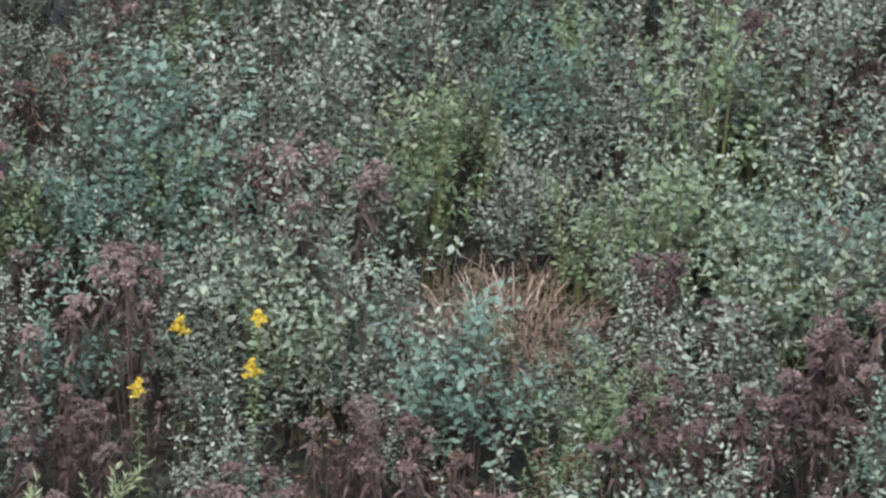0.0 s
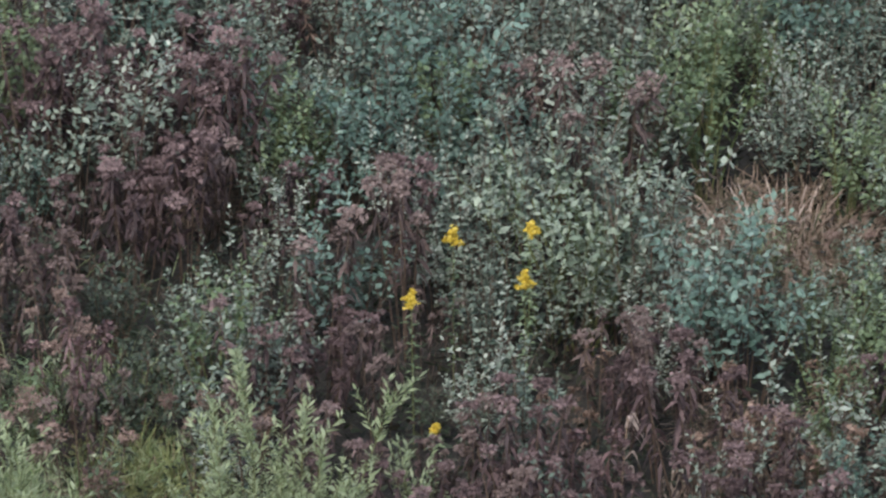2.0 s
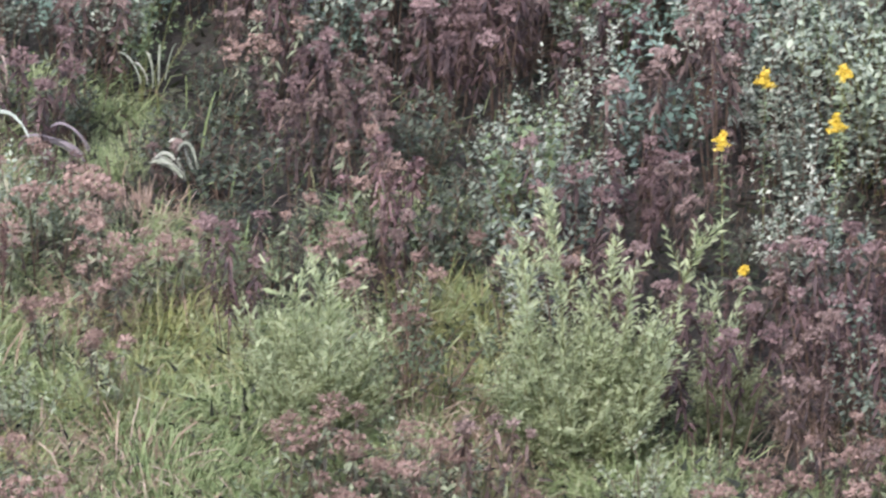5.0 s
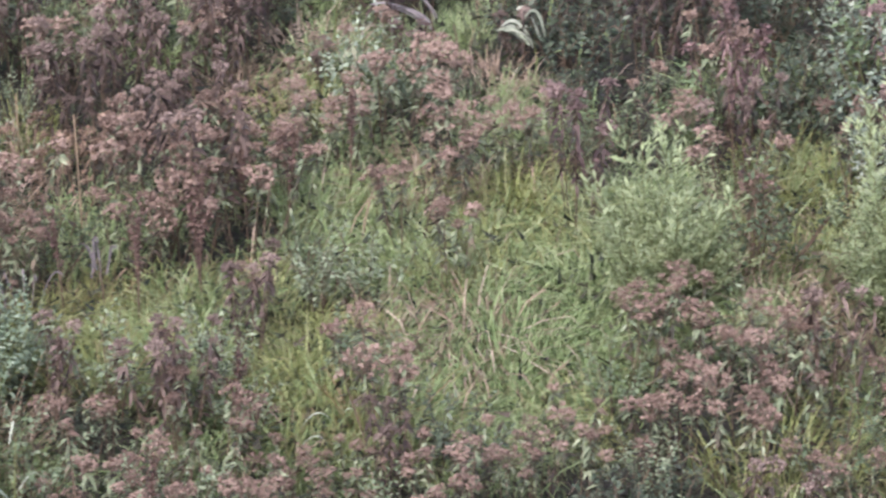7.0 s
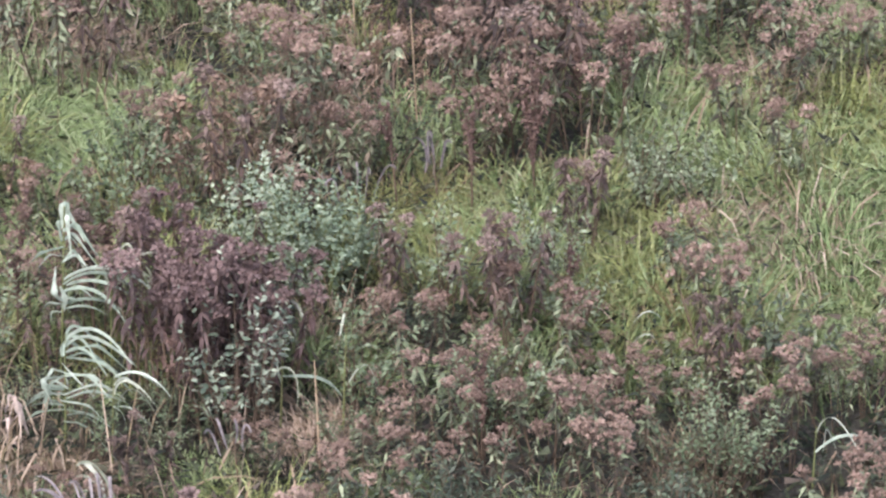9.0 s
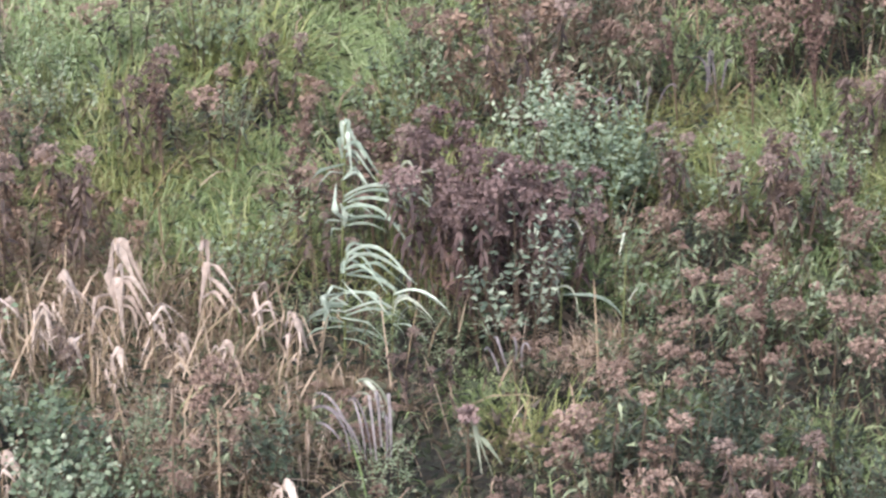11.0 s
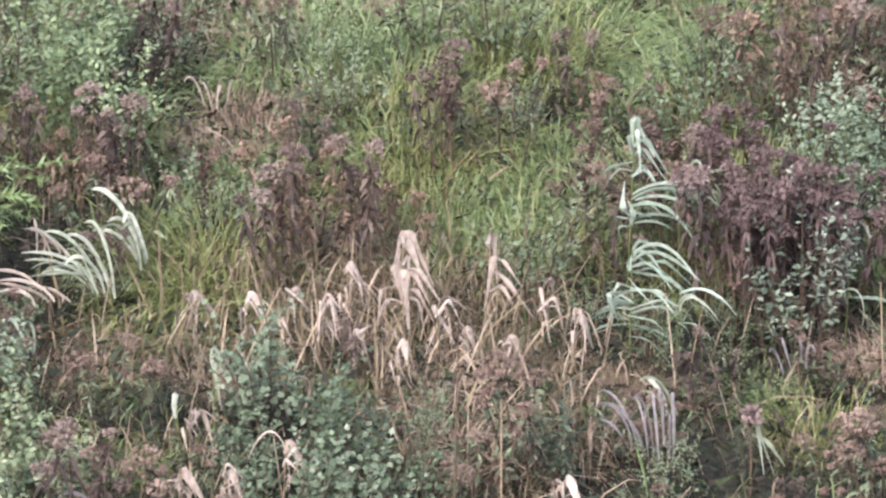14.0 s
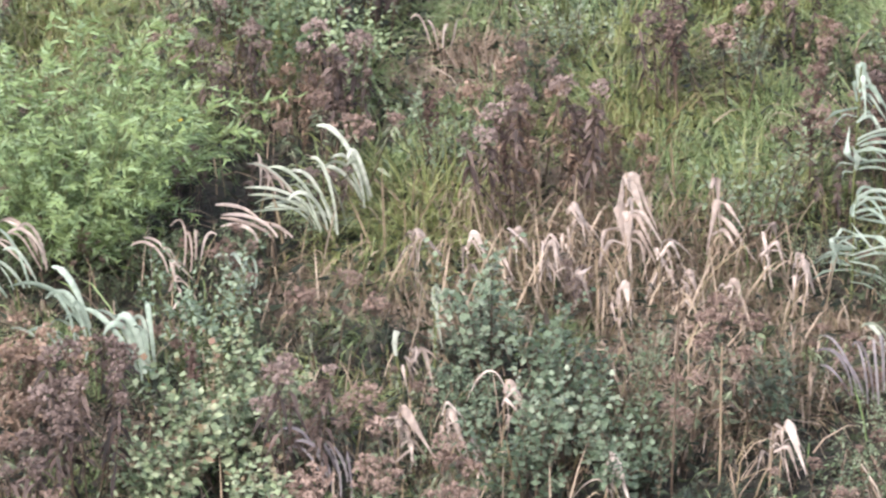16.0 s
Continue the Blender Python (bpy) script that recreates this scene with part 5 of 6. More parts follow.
def kind_at(x, y):
    """The kind of plant that grows at a place: mostly that of the stand which holds it, and a mixture between stands."""
    here = np.array([x, y])
    wob = 0.22 * noise.noise(Vector((x * 2.1, y * 1.3, 3)))
    d = np.sqrt((((here - STAND_XY) / (STAND_R + 0.05)) ** 2).sum(1)) + wob
    i = int(np.argmin(d))
    kind = STANDS[i][0] if d[i] < 1.35 and rng.random() < 0.95 else None
    if kind is None:
        u = rng.random()
        if in_thicket(x, y):
            kind = "grey" if u < 0.66 else "blue" if u < 0.78 else "light" if u < 0.86 else "maroon" if u < 0.94 else "umber"
        else:
            kind = "brown" if u < 0.26 else "leafy" if u < 0.40 else "green_grass" if u < 0.68 else "olive_grass" if u < 0.8 else "tan_grass"
    if kind == "brown" and rng.random() < 0.17:
        kind = rng.choice(["leafy", "green_grass", "dark", "umber", "tan_grass"])
    if kind == "umber" and not in_thicket(x, y) and rng.random() < 0.3:
        kind = rng.choice(["brown", "leafy", "dark", "tan_grass"])
    if kind == "maroon" and rng.random() < 0.2:
        kind = rng.choice(["umber", "rust", "dark", "umber", "grey"])
    if kind in GRASSES and not in_thicket(x, y) and rng.random() < (0.1 if kind == "green_grass" else 0.2):
        kind = rng.choice(["brown", "leafy", "tan_grass", "umber", "dark"])
    if kind == "rust" and rng.random() < 0.45:
        kind = rng.choice(["brown", "tan_grass", "umber"])
    if kind == "leafy" and rng.random() < 0.25:
        kind = rng.choice(["green_grass", "olive_grass"])
    if kind == "dark" and not in_thicket(x, y) and rng.random() < 0.3:
        kind = "hollow"
    stunted = (np.sqrt((((here - OPEN_XY) / OPEN_R) ** 2).sum(1)) < 1).any()
    if stunted and x > 2.4 and 31.2 < y < 33.3:
        return kind if kind in ("maroon", "umber", "rust", "crimson", "dark") else rng.choice(["grey", "grey", "blue", "dark"] if y > 32.1 else ["dark", "umber", "maroon"]), 0.66
    if stunted and kind in GRASSES and y > 30:
        return kind, 0.85
    return kind, (0.52 if x > 2.6 else 0.58) if stunted else 1.0


pink_heads = [head_mesh(head_pink, r, n, 0.0145) for r, n in ((0.055, 13), (0.074, 17), (0.094, 22))]
umber_heads = [head_mesh(head_umber, r, n, 0.016, 0.55) for r, n in ((0.04, 8), (0.05, 10), (0.06, 12))]
dark_heads = [head_mesh(head_dark, r, n, 0.018, 0.55) for r, n in ((0.045, 8), (0.058, 11), (0.07, 13))]
rust_heads = [head_mesh(rust_leaf, r, 8, 0.018, 1.4) for r in (0.045, 0.06)]
crimson_heads = [head_mesh(crimson_leaf, r, 8, 0.02, 0.9) for r in (0.05, 0.07)]

MAKERS = {
    "grey": (7, lambda: make_shrub("shrub", "grey-green leafy shrub with small pale oval leaves", (wood_mat, grey_leaf), 0.8, 0.25, 9, 0.046, 0.46, group="grey-green shrubs of the thicket")),
    "leafy": (5, lambda: make_shrub("low_shrub", "low leafy shrub with small dull green leaves", (wood_mat, low_leaf), 0.46, 0.2, 8, 0.036, 0.4, group="low leafy shrubs")),
    "round": (4, lambda: make_shrub("round_leaved_shrub", "low shrub with rounded blue-green leaves", (wood_mat, round_leaf), 0.52, 0.24, 9, 0.042, 0.72, group="round-leaved low shrubs")),
    "blue": (3, lambda: make_shrub("leafy_plant", "blue-green leafy plant with dense small leaves", (wood_mat, blue_leaf), 0.76, 0.25, 9, 0.05, 0.5, group="blue-green leafy plants")),
    "light": (4, lambda: make_shrub("sapling", "light green sapling with soft oval leaves", (green_stem_mat, light_leaf), 0.78, 0.24, 9, 0.047, 0.5, group="light green saplings")),
    "dark": (4, lambda: make_shrub("herb", "low dark green herb, its colour deepened for the shade of taller weeds", (wood_mat, hollow_shade_leaf), 0.34, 0.2, 7, 0.042, 0.36, group="dark low herbs", sprays=5)),
    "silvery": (4, lambda: make_shrub("silvery_plant", "silvery pale green leafy plant with oval leaves", (green_stem_mat, silvery_leaf), 0.58, 0.24, 10, 0.04, 0.5, group="silvery plants")),
    "pale": (4, lambda: make_shrub("bramble", "low bramble with pale mottled rounded leaves", (wood_mat, pale_leaf), 0.5, 0.24, 9, 0.046, 0.72, group="pale mottled brambles")),
    "maroon": (6, lambda: make_weed("dead_weed", "dead maroon-brown weed with drooping leaves and seed heads", (wood_mat, maroon_leaf), dark_heads, 0.78, 6, 0.17, 0.07, 36, group="maroon dead weeds", low=0.3, hang=0.8)),
    "umber": (5, lambda: make_weed("withered_stalk_weed", "dead dark brown weed with drooping leaves and dry heads", (wood_mat, umber_leaf), umber_heads, 0.78, 5, 0.17, 0.07, 30, group="dark brown dead weeds", low=0.3, hang=0.8)),
    "brown": (7, lambda: make_weed("seeding_weed", "withering green weed topped with pinkish brown seed heads", (wood_mat, brown_leaf), pink_heads, 0.64, 5, 0.2, 0.07, 30, group="pink-brown seeding weeds", low=0.35)),
    "green_grass": (6, lambda: make_grass("grass_tussock", "green tussock of fine arching grass blades", (green_blade,), group="green grass tussocks")),
    "olive_grass": (4, lambda: make_grass("sedge_tussock", "olive yellow tussock of fine sedge blades", (olive_blade,), 0.35, 200, 0.0036, 0.95, group="olive sedge tussocks", stiff=2.0)),
    "tan_grass": (4, lambda: make_grass("dry_grass_tussock", "dry tan tussock of grass blades", (tan_blade,), 0.33, 165, 0.0042, 0.95, group="dry tan grass tussocks", stiff=2.0)),
    "rust": (4, lambda: make_weed("withered_weed", "rust-brown withered weed with feathery tops", (wood_mat, rust_leaf), rust_heads, 0.55, 5, 0.14, 0.06, 30, group="rust-brown withered weeds", slim=0.2)),
    "crimson": (3, lambda: make_weed("red_weed", "crimson-leaved weed with drooping red tops", (wood_mat, crimson_leaf), crimson_heads, 0.6, 5, 0.2, 0.065, 34, group="crimson weeds", hang=0.9)),
}
MOST = {"grey": 280, "maroon": 85, "brown": 150, "umber": 75, "green_grass": 300}
first_of, made_of, rest_of = {k: [] for k in MAKERS}, {k: 0 for k in MAKERS}, {k: [] for k in MAKERS}


def plant(kind, x, y, scale):
    makes, maker = MAKERS[kind]
    known = first_of[kind]
    made_of[kind] += 1
    if len(known) < makes:
        ob = maker()
        ob.matrix_basis = pose(x, y, -0.02, 0, 0, rng.uniform(0, 360))
        known.append(ob)
        return
    at = pose(x, y, -0.02, rng.uniform(-5, 5), rng.uniform(-5, 5), rng.uniform(0, 360)) @ Matrix.Diagonal((scale, scale, scale, 1))
    if made_of[kind] <= MOST.get(kind, 300):
        copy_thing(known[int(rng.integers(makes))], at)
    else:
        rest_of[kind].append((known[int(rng.integers(makes))], at))


STEP = 0.265
spots = []
for iy in range(int(24 / STEP), int(42 / STEP)):
    for ix in range(int(-9 / STEP), int(10 / STEP)):
        x = (ix + 0.5 * (iy % 2) + rng.uniform(-0.35, 0.35)) * STEP
        y = (iy + rng.uniform(-0.35, 0.35)) * STEP
        if in_strip(x, y):
            spots.append((x, y))
for x, y in sorted(spots, key=lambda s: math.hypot(*s)):
    kind, low = kind_at(x, y)
    if kind == "hollow" or rng.random() < (0.24 if in_thicket(x, y) else 0.06):
        continue
    swell = 1 + 0.4 * noise.noise(Vector((x * 1.7, y * 1.1, 9)))
    if in_thicket(x, y):
        size = swell * (1.2 if kind in GRASSES else 1.25 if kind == "silvery" else 0.9 if kind in ("rust", "dark", "maroon") else 1.05)
    else:
        size = swell * (1.25 if kind in GRASSES else 0.8 if kind in ("brown", "umber", "rust", "crimson", "maroon") else 1.0 if kind in ("leafy", "pale", "silvery", "dark", "round") else 0.68)
    size *= low
    plant(kind, x, y, size * (rng.uniform(0.66, 1.26) if in_thicket(x, y) else rng.uniform(0.78, 1.2)))
    if kind in GRASSES:
        plant(kind, x + rng.uniform(-0.15, 0.15), y + rng.uniform(-0.15, 0.15), size * rng.uniform(0.8, 1.15))


# green tussocks at the feet of the willows
for x, y in SKIRT:
    for _ in range(2):
        plant("green_grass", x + rng.uniform(-0.08, 0.08), y + rng.uniform(-0.08, 0.08), rng.uniform(1.1, 1.5))


# dark maroon weeds beside the silver reed
for x, y in BY_SILVER:
    plant("maroon", x, y, rng.uniform(0.75, 0.95))


# tawny growth behind the straw reeds
for x, y in TAWNY:
    plant("tan_grass", x, y, rng.uniform(1.1, 1.4))
for x, y in TAWNY_WEEDS:
    plant("rust", x, y, rng.uniform(0.65, 0.85))


def parts_data(ob):
    """Points, quads and material of each mesh of a thing, in the thing's own space."""
    found = []
    for o in (ob, *ob.children_recursive):
        if o.type != "MESH":
            continue
        local = Matrix.Identity(4)
        step = o
        while step is not ob:
            local = step.matrix_basis @ local
            step = step.parent
        me = o.data
        v, q = np.empty(len(me.vertices) * 3, np.float32), np.empty(len(me.loops), np.int32)
        me.vertices.foreach_get("co", v)
        me.loops.foreach_get("vertex_index", q)
        m = np.array(local)
        found.append((v.reshape(-1, 3) @ m[:3, :3].T + m[:3, 3], q.reshape(-1, 4), me.materials[0]))
    return found


# ---- the far rest of each kind, past what one could count ----
REST = {"grey": ("far_thicket", "far thicket of grey-green leafy shrubs", "thicket"), "maroon": ("far_dead_weeds", "far stand of dead maroon-brown weeds", "weeds"),
        "umber": ("far_brown_weeds", "far stand of dead dark brown weeds", "weeds"), "brown": ("far_seeding_weeds", "far stand of weeds with brown seed heads", "weeds"), "green_grass": ("far_grass", "far green grass between the weeds", "grass"),
        "tan_grass": ("far_dry_grass", "far dry tan grass between the weeds", "grass"), "olive_grass": ("far_sedge", "far olive sedge between the weeds", "grass"), "dark": ("far_herbs", "far low dark herbs under the weeds, with shade in their colour", "herbs"), "leafy": ("far_low_shrubs", "far low leafy shrubs", "shrubs")}
for kind, far_ones in rest_of.items():
    if not far_ones:
        continue
    data = {id(ob): parts_data(ob) for ob in first_of[kind]}
    by_mat = {}
    for ob, at in far_ones:
        m = np.array(at)
        for v, q, mat in data[id(ob)]:
            by_mat.setdefault(mat.name, (mat, []))[1].append((v @ m[:3, :3].T + m[:3, 3], q))
    name, label, category = REST[kind]
    top = tagged(new(name), label, category, kind="stuff")
    for mat, pieces in by_mat.values():
        tagged(add_part("growth", mesh_of(name, pieces, mat, False), top), kind="stuff")

# ---- dry tussocks in a gap of the thicket ----
for x, y, s in ((4.72, 34.45, 1.9), (4.88, 34.35, 1.8), (4.62, 34.3, 1.7), (4.35, 34.2, 1.5), (4.95, 34.6, 1.9), (4.8, 34.2, 1.5), (5.05, 34.4, 1.5), (4.2, 34.0, 1.4), (4.5, 34.05, 1.4), (4.95, 34.1, 1.3)):
    copy_thing(first_of["tan_grass"][int(rng.integers(3))], pose(x, y, -0.02, 0, 0, rng.uniform(0, 360)) @ Matrix.Diagonal((s, s, s, 1)))

# ---- the plants that stand out ----
for x, y, h, s, n in WILLOWS:
    w = make_willow("willow_bush", "pale grey-green young willow with narrow leaves", (green_stem_mat, willow_leaf), h, s, n, group="young willows")
    w.matrix_basis = pose(x, y, -0.02)
bush = make_bush("leafy_bush", "rounded bright green bush with sprays of narrow leaves", (green_stem_mat, bush_leaf), 1.05, 0.62, 44)
add_part("flower", head_mesh(yellow_flower, 0.012, 4, 0.008, 0.3), bush, pose(0.44, 0.1, 0.63), "small pale yellow flower")
bush.matrix_basis = pose(*BUSH, -0.02)

for x, y, h, tall in GOLDENRODS:
    make_goldenrod((green_stem_mat, light_leaf, yellow_flower), h, tall).matrix_basis = pose(x, y, -0.02, 0, 0, rng.uniform(0, 360))

rng = np.random.default_rng(21)
arch_right = blade_kinds(silver_blade, ((0, 0), (0.10, 0.08), (0.22, 0.10), (0.34, -0.07)), 0.019, 0.45, 0.5, 6)
fold_right = blade_kinds(silver_blade, ((0, 0), (0.14, 0.09), (0.30, -0.06)), 0.018, 0.45, 0.5, 6)
arch_left = blade_kinds(silver_blade, ((0, 0), (-0.11, 0.03), (-0.18, -0.08)), 0.019, 0.45, 0.5, 4)
thin_arch = blade_kinds(pale_blade, ((0, 0), (0.05, 0.13), (0.14, 0.14), (0.22, -0.08)), 0.014, 0.45, 0.6, 5)
straw_tent = blade_kinds(straw_blade, ((0, 0), (0.03, 0.11), (0.15, -0.20)), 0.046, 0.6, 0.15, 4, "dead_blade")
straw_limp = blade_kinds(straw_blade, ((0, 0), (0.0, 0.07), (0.04, -0.22)), 0.034, 0.55, 0.3, 5, "dead_blade")
straw_fold = blade_kinds(straw_blade, ((0, 0), (0.05, 0.09), (0.12, -0.10)), 0.019, 0.5, 0.4, 6, "dead_blade")
straw_thin = blade_kinds(straw_blade, ((0, 0), (0.03, 0.12), (0.10, 0.12), (0.17, -0.06)), 0.013, 0.5, 0.7, 5, "dead_blade")
for x, y, h, n in SILVER:
    rows = [(arch_right, n // 4, 0.6, 1.0, 40, 0.8), (fold_right, n // 5, 0.5, 1.0, 50, 0.75), (arch_left, n // 6, 0.6, 0.95, 40, 0.8), (thin_arch, n // 3 + 1, 0.5, 0.95, 70, 0.9)]
    make_reed("reed with broad silvery green arching leaves", green_stem_mat, h - 0.06, rows).matrix_basis = pose(x, y, -0.02)

silver_leaves = [(0.77, 0.034, ((-0.02, 0.17), (0.11, -0.04))), (0.9, 0.03, ((0.005, 0.02), (0.03, -0.25))), (0.78, 0.028, ((0.03, 0.06), (0.13, -0.12))), (0.7, 0.02, ((-0.09, 0.01), (-0.14, -0.08))),
                 (0.64, 0.02, ((0.04, 0.04), (0.10, -0.06))), (0.53, 0.022, ((0.10, 0.08), (0.22, 0.06), (0.33, -0.10))), (0.54, 0.02, ((0.12, 0.09), (0.26, 0.07), (0.37, -0.03))),
                 (0.45, 0.03, ((-0.01, 0.06), (-0.02, 0.14))), (0.48, 0.022, ((0.06, 0.02), (0.14, -0.05))), (0.42, 0.02, ((0.07, 0.04), (0.17, 0.05), (0.29, -0.02))), (0.42, 0.017, ((-0.05, 0.01), (-0.10, -0.04)))]
make_bold_reed("tall reed with broad silvery folded leaves", silver_blade, green_stem_mat, 0.92, silver_leaves, 0.04, sets=2).matrix_basis = pose(*BOLD["silver"], -0.02)
low_leaves = [(0.52, 0.019, ((-0.02, 0.10), (0.05, 0.11), (0.13, -0.02))), (0.55, 0.022, ((0.08, 0.10), (0.18, 0.05), (0.28, -0.06))), (0.5, 0.02, ((0.12, 0.02), (0.24, -0.12))), (0.44, 0.022, ((0.14, 0.02), (0.28, -0.12))),
              (0.38, 0.018, ((-0.05, 0.04), (-0.10, -0.06))), (0.36, 0.03, ((-0.09, 0.02), (-0.07, -0.11))), (0.3, 0.018, ((-0.10, 0.02), (-0.17, -0.03))), (0.3, 0.017, ((0.12, 0.04), (0.26, -0.02))), (0.22, 0.018, ((0.1, 0.0), (0.24, -0.12))), (0.3, 0.015, ((-0.12, -0.02), (-0.2, -0.09)))]
make_bold_reed("reed with silvery leaves arching low over the weeds", silver_blade, green_stem_mat, 0.58, low_leaves, 0.02, sets=3).matrix_basis = pose(*BOLD["silver_low"], -0.02)
arch_leaves = [(0.55, 0.016, ((0.05, 0.08), (0.15, -0.03))), (0.5, 0.015, ((0.13, 0.10), (0.2, -0.06))), (0.46, 0.013, ((0.12, 0.14), (0.2, 0.15), (0.25, 0.08))), (0.42, 0.013, ((-0.06, 0.1), (0.02, 0.02)))]
make_bold_reed("reed with thin pale arching leaves", pale_blade, green_stem_mat, 0.6, arch_leaves, 0.02, sets=2).matrix_basis = pose(*BOLD["pale_arch"], -0.02)
tent_leaves = [(0.52, 0.022, ((0.0, 0.06), (-0.06, -0.17))), (0.52, 0.062, ((0.01, 0.06), (0.12, -0.24))), (0.4, 0.06, ((-0.03, 0.05), (0.03, -0.32))), (0.38, 0.03, ((0.05, 0.03), (0.16, -0.16))), (0.28, 0.03, ((0.06, 0.03), (0.13, -0.16))), (0.42, 0.022, ((0.03, 0.03), (0.04, -0.13))), (0.3, 0.022, ((-0.08, 0.02), (-0.11, -0.14)))]
make_bold_reed("dead reed with broad pinkish straw leaves folded like a tent", straw_blade, straw_mat, 0.58, tent_leaves, 0.0, "dry_reed", 2).matrix_basis = pose(*BOLD["straw"], -0.02)
limp_leaves = [(0.46, 0.036, ((0.02, 0.05), (0.04, -0.2))), (0.34, 0.036, ((0.0, 0.04), (-0.02, -0.2))), (0.36, 0.024, ((0.06, 0.03), (0.13, -0.1))), (0.3, 0.026, ((0.06, 0.0), (0.17, -0.18))), (0.22, 0.022, ((0.03, 0.02), (0.14, -0.12)))]
make_bold_reed("dead reed with limp straw leaves", straw_blade, straw_mat, 0.5, limp_leaves, 0.0, "dry_reed").matrix_basis = pose(*BOLD["straw_limp"], -0.02)
tufted = make_bold_reed("bent reed with a grey-mauve tuft and three pale hanging leaves", pale_blade, wood_mat, 0.42, [(0.4, 0.03, ((0.0, 0.02), (0.05, -0.27))), (0.38, 0.02, ((0.03, 0.01), (0.10, -0.28))), (0.3, 0.022, ((0.06, 0.01), (0.12, -0.14)))])
tufted.matrix_basis = pose(*BOLD["tufted"], -0.02)
add_part("tuft", head_mesh(head_dark, 0.045, 12, 0.02, 0.7), tufted, pose(0, -0.03, 0.4), "grey-mauve tuft")
make_bold_reed("pale reed with leaves hanging from a pointed top", pale_blade, green_stem_mat, 0.45, [(0.4, 0.026, ((0.0, 0.07), (0.04, -0.2))), (0.4, 0.02, ((0.0, 0.06), (0.08, -0.14))), (0.4, 0.02, ((0.01, 0.06), (0.15, -0.17))), (0.25, 0.02, ((-0.02, 0.02), (0.05, -0.08)))]).matrix_basis = pose(*BOLD["tent"], -0.02)

TONES = {"s": (silver_blade, "wind-combed reed with broad silvery green leaves"), "p": (pale_blade, "wind-combed reed with pale whitish leaves"),
         "d": (straw_blade, "dead reed with thin straw leaves blown to one side"), "g": (grey_blade, "dead reed with stiff grey-mauve leaves")}
for x, y, n, length, slope, steep, gap, width, tone in COMBED:
    make_combed_reed(TONES[tone][1], TONES[tone][0], green_stem_mat if tone in "sp" else wood_mat, n + 2 if n > 1 else 1, length, slope, steep, gap, width, "reed" if tone in "sp" else "dry_reed").matrix_basis = pose(x, y, -0.02)

for x, y, h in STRAW:
    rows = [(straw_tent, 1, 0.75, 1.0, 30, 0.7), (straw_limp, 2, 0.6, 1.0, 40, rng.uniform(0.5, 0.85)), (straw_fold, 4, 0.3, 1.0, 60, 0.8), (straw_thin, 1, 0.4, 1.0, 90, 0.8)]
    make_reed("dead reed with drooping straw-coloured leaves", straw_mat, h - 0.06, rows, (0.04, 0.0), "dry_reed").matrix_basis = pose(x, y, -0.02)
STALKS = [(-3.43, 26.55, 1.2), (-3.26, 26.75, 0.7), (-4.42, 28.94, 0.5), (-1.6, 31.28, 0.72), (-1.92, 31.98, 0.5), (-1.86, 28.32, 0.5)]
for i, (x, y, h) in enumerate(STALKS):
    line = stem_line((0, 0), rng.normal(0, 0.02, 2), h, 0.1, 5)
    st = tagged(new("bare_stalk", mesh_of("bare_stalk", [tube(line, np.linspace(0.0055, 0.003, 5), 6)], straw_mat if i else wood_mat)), "thin bare upright dead stalk", "stalk", "bare stalks")
    st.matrix_basis = pose(x, y, -0.02)

DOCKS = [(-1.07, 30.89, 0.6), (-1.66, 30.66, 0.55), (-1.33, 30.56, 0.55), (-0.71, 31.35, 0.62), (-0.42, 31.81, 0.62), (-1.12, 29.41, 0.55), (-1.19, 28.22, 0.55), (-0.88, 29.35, 0.5), (-3.83, 29.86, 0.62), (-3.2, 29.27, 0.5), (-2.85, 29.64, 0.5), (-1.14, 29.28, 0.5), (-2.46, 28.53, 0.5), (-1.05, 30.68, 0.6), (-3.25, 29.75, 0.5), (-4.45, 28.96, 0.5), (-4.8, 29.18, 0.5), (-5.43, 26.89, 0.45), (-0.87, 31.37, 0.55), (-1.08, 31.0, 0.6)]
for x, y, h in DOCKS:
    make_dock(h).matrix_basis = pose(x, y, -0.02, 0, 0, rng.uniform(0, 360))

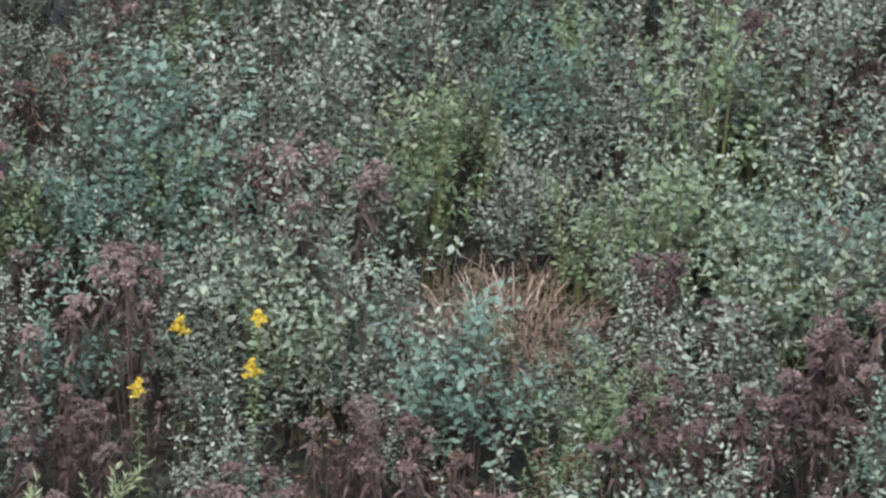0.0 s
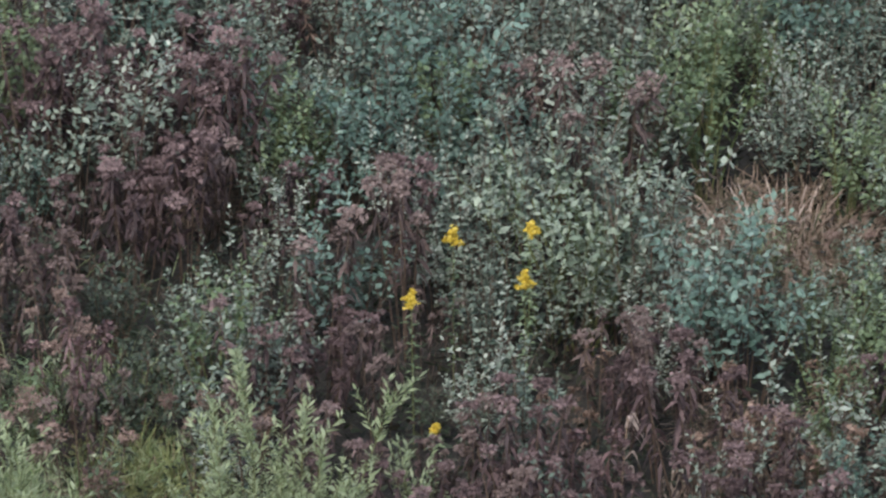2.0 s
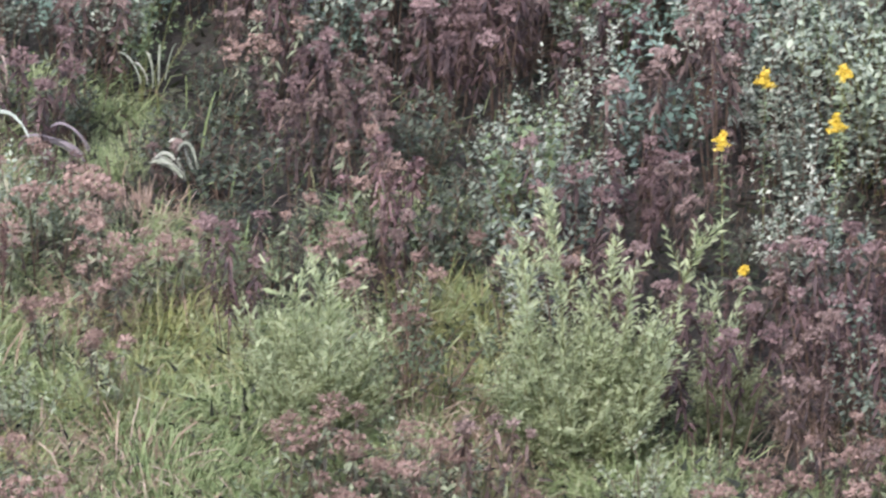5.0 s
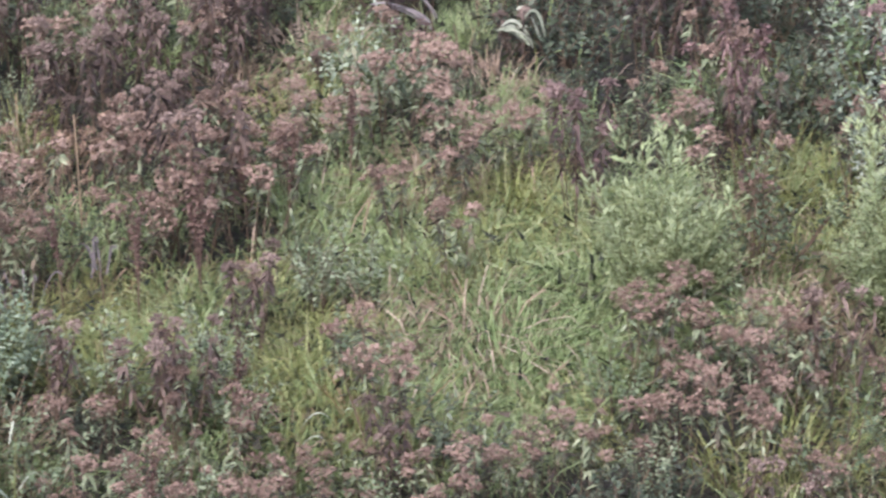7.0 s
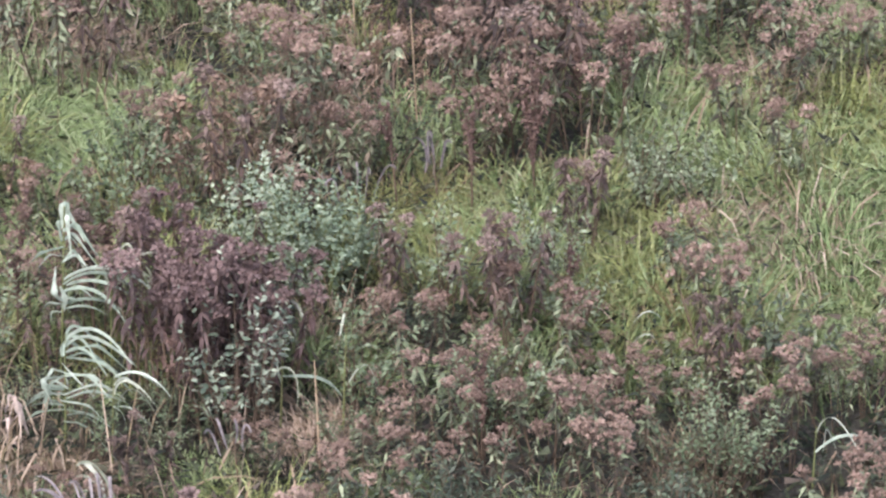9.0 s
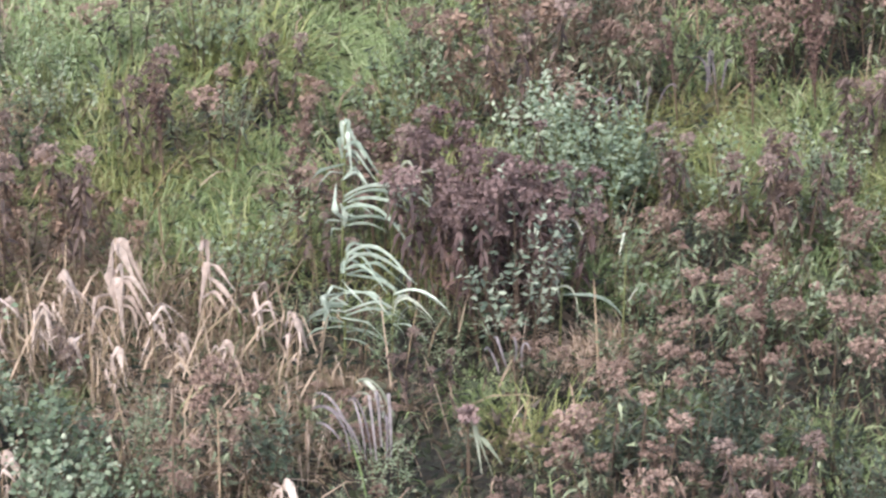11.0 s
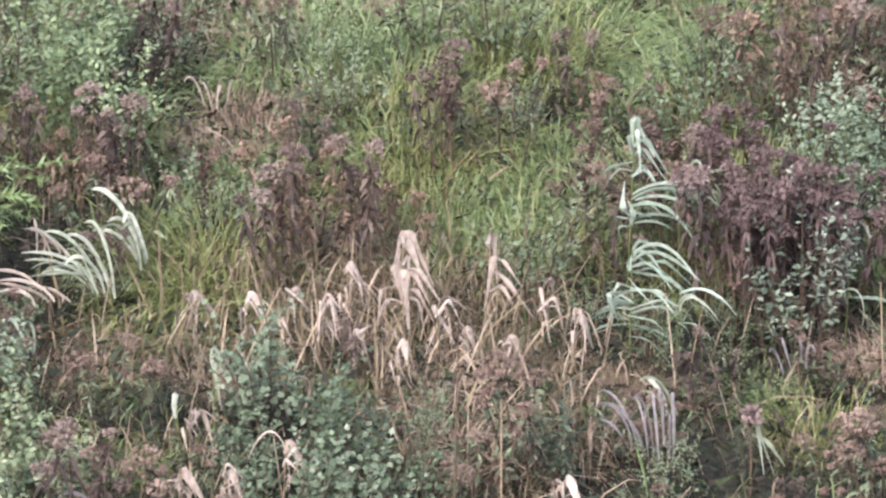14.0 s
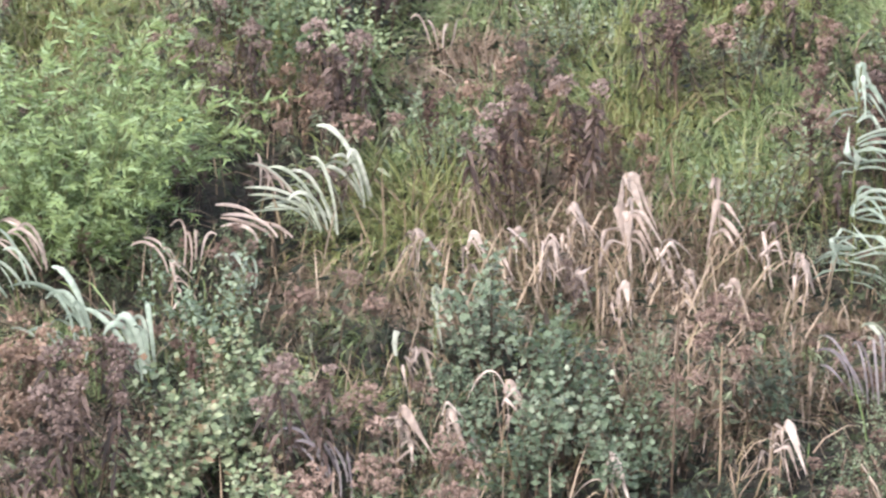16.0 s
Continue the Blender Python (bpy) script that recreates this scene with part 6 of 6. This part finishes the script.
# ---- thin dead blades that stand thick round the dry reeds ----
n = 850
at = np.array([o[:2] for o in STRAW[:6]])[rng.integers(0, 6, n)] + rng.normal(0, 1, (n, 2)) * np.array([0.6, 0.38])
p = np.concatenate([at, np.zeros((n, 1))], 1)
d = rng.normal(0, 0.22, (n, 3)) + np.array([0.08, 0, 1.0])
dry = new("dry_blades", mesh_of("dry_blades", [leaves(p, d, rng.uniform(0.3, 0.62, n), rng.uniform(0.005, 0.012, n), rng.uniform(0.1, 0.9, n), BLADE, 0, 0.6)], pinkish_blade, False))
tagged(dry, "thin pinkish straw blades standing thick among dead reeds", "dry grass", kind="stuff")

# ---- low growth that fills the gaps under the plants, with gap shade in its colour ----
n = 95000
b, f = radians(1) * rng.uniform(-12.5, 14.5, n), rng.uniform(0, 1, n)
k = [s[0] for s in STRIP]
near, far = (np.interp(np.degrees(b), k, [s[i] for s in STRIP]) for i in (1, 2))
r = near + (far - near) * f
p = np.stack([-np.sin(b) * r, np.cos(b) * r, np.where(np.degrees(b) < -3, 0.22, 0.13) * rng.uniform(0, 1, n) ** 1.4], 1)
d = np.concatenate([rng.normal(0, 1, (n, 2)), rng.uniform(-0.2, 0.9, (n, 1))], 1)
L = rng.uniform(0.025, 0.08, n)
low = new("low_growth", mesh_of("low_growth", [leaves(p, d, L, L * rng.uniform(0.16, 0.5, n), 0, TAPER, 0, 0.8)], gap_shade_leaf, False))
tagged(low, "tangle of low leaves and dead litter under the weeds, coloured dark as gap shade", "undergrowth", kind="stuff")

# ---- stray grass blades that stand among the other plants ----
for name, label, mat, n in (("stray_grass", "stray thin green grass blades among the weeds", green_blade, 1300), ("stray_dry_grass", "stray thin dry blades and dead stalks among the weeds", tan_blade, 2100)):
    b, f = radians(1) * rng.uniform(-3.5, 14.5, n), rng.uniform(0, 1, n)
    near, far = (np.interp(np.degrees(b), k, [s[i] for s in STRIP]) for i in (1, 2))
    r = near + (np.minimum(far, 34.5) - near) * f
    p = np.stack([-np.sin(b) * r, np.cos(b) * r, np.zeros(n)], 1)
    d = rng.normal(0, 0.3, (n, 3)) + np.array([0.15, 0, 1.0])
    stray = new(name, mesh_of(name, [leaves(p, d, rng.uniform(0.34, 0.66, n), rng.uniform(0.005, 0.010, n), rng.uniform(0.4, 1.5, n), BLADE, 0, 0.6)], mat, False))
    tagged(stray, label, "grass", kind="stuff")
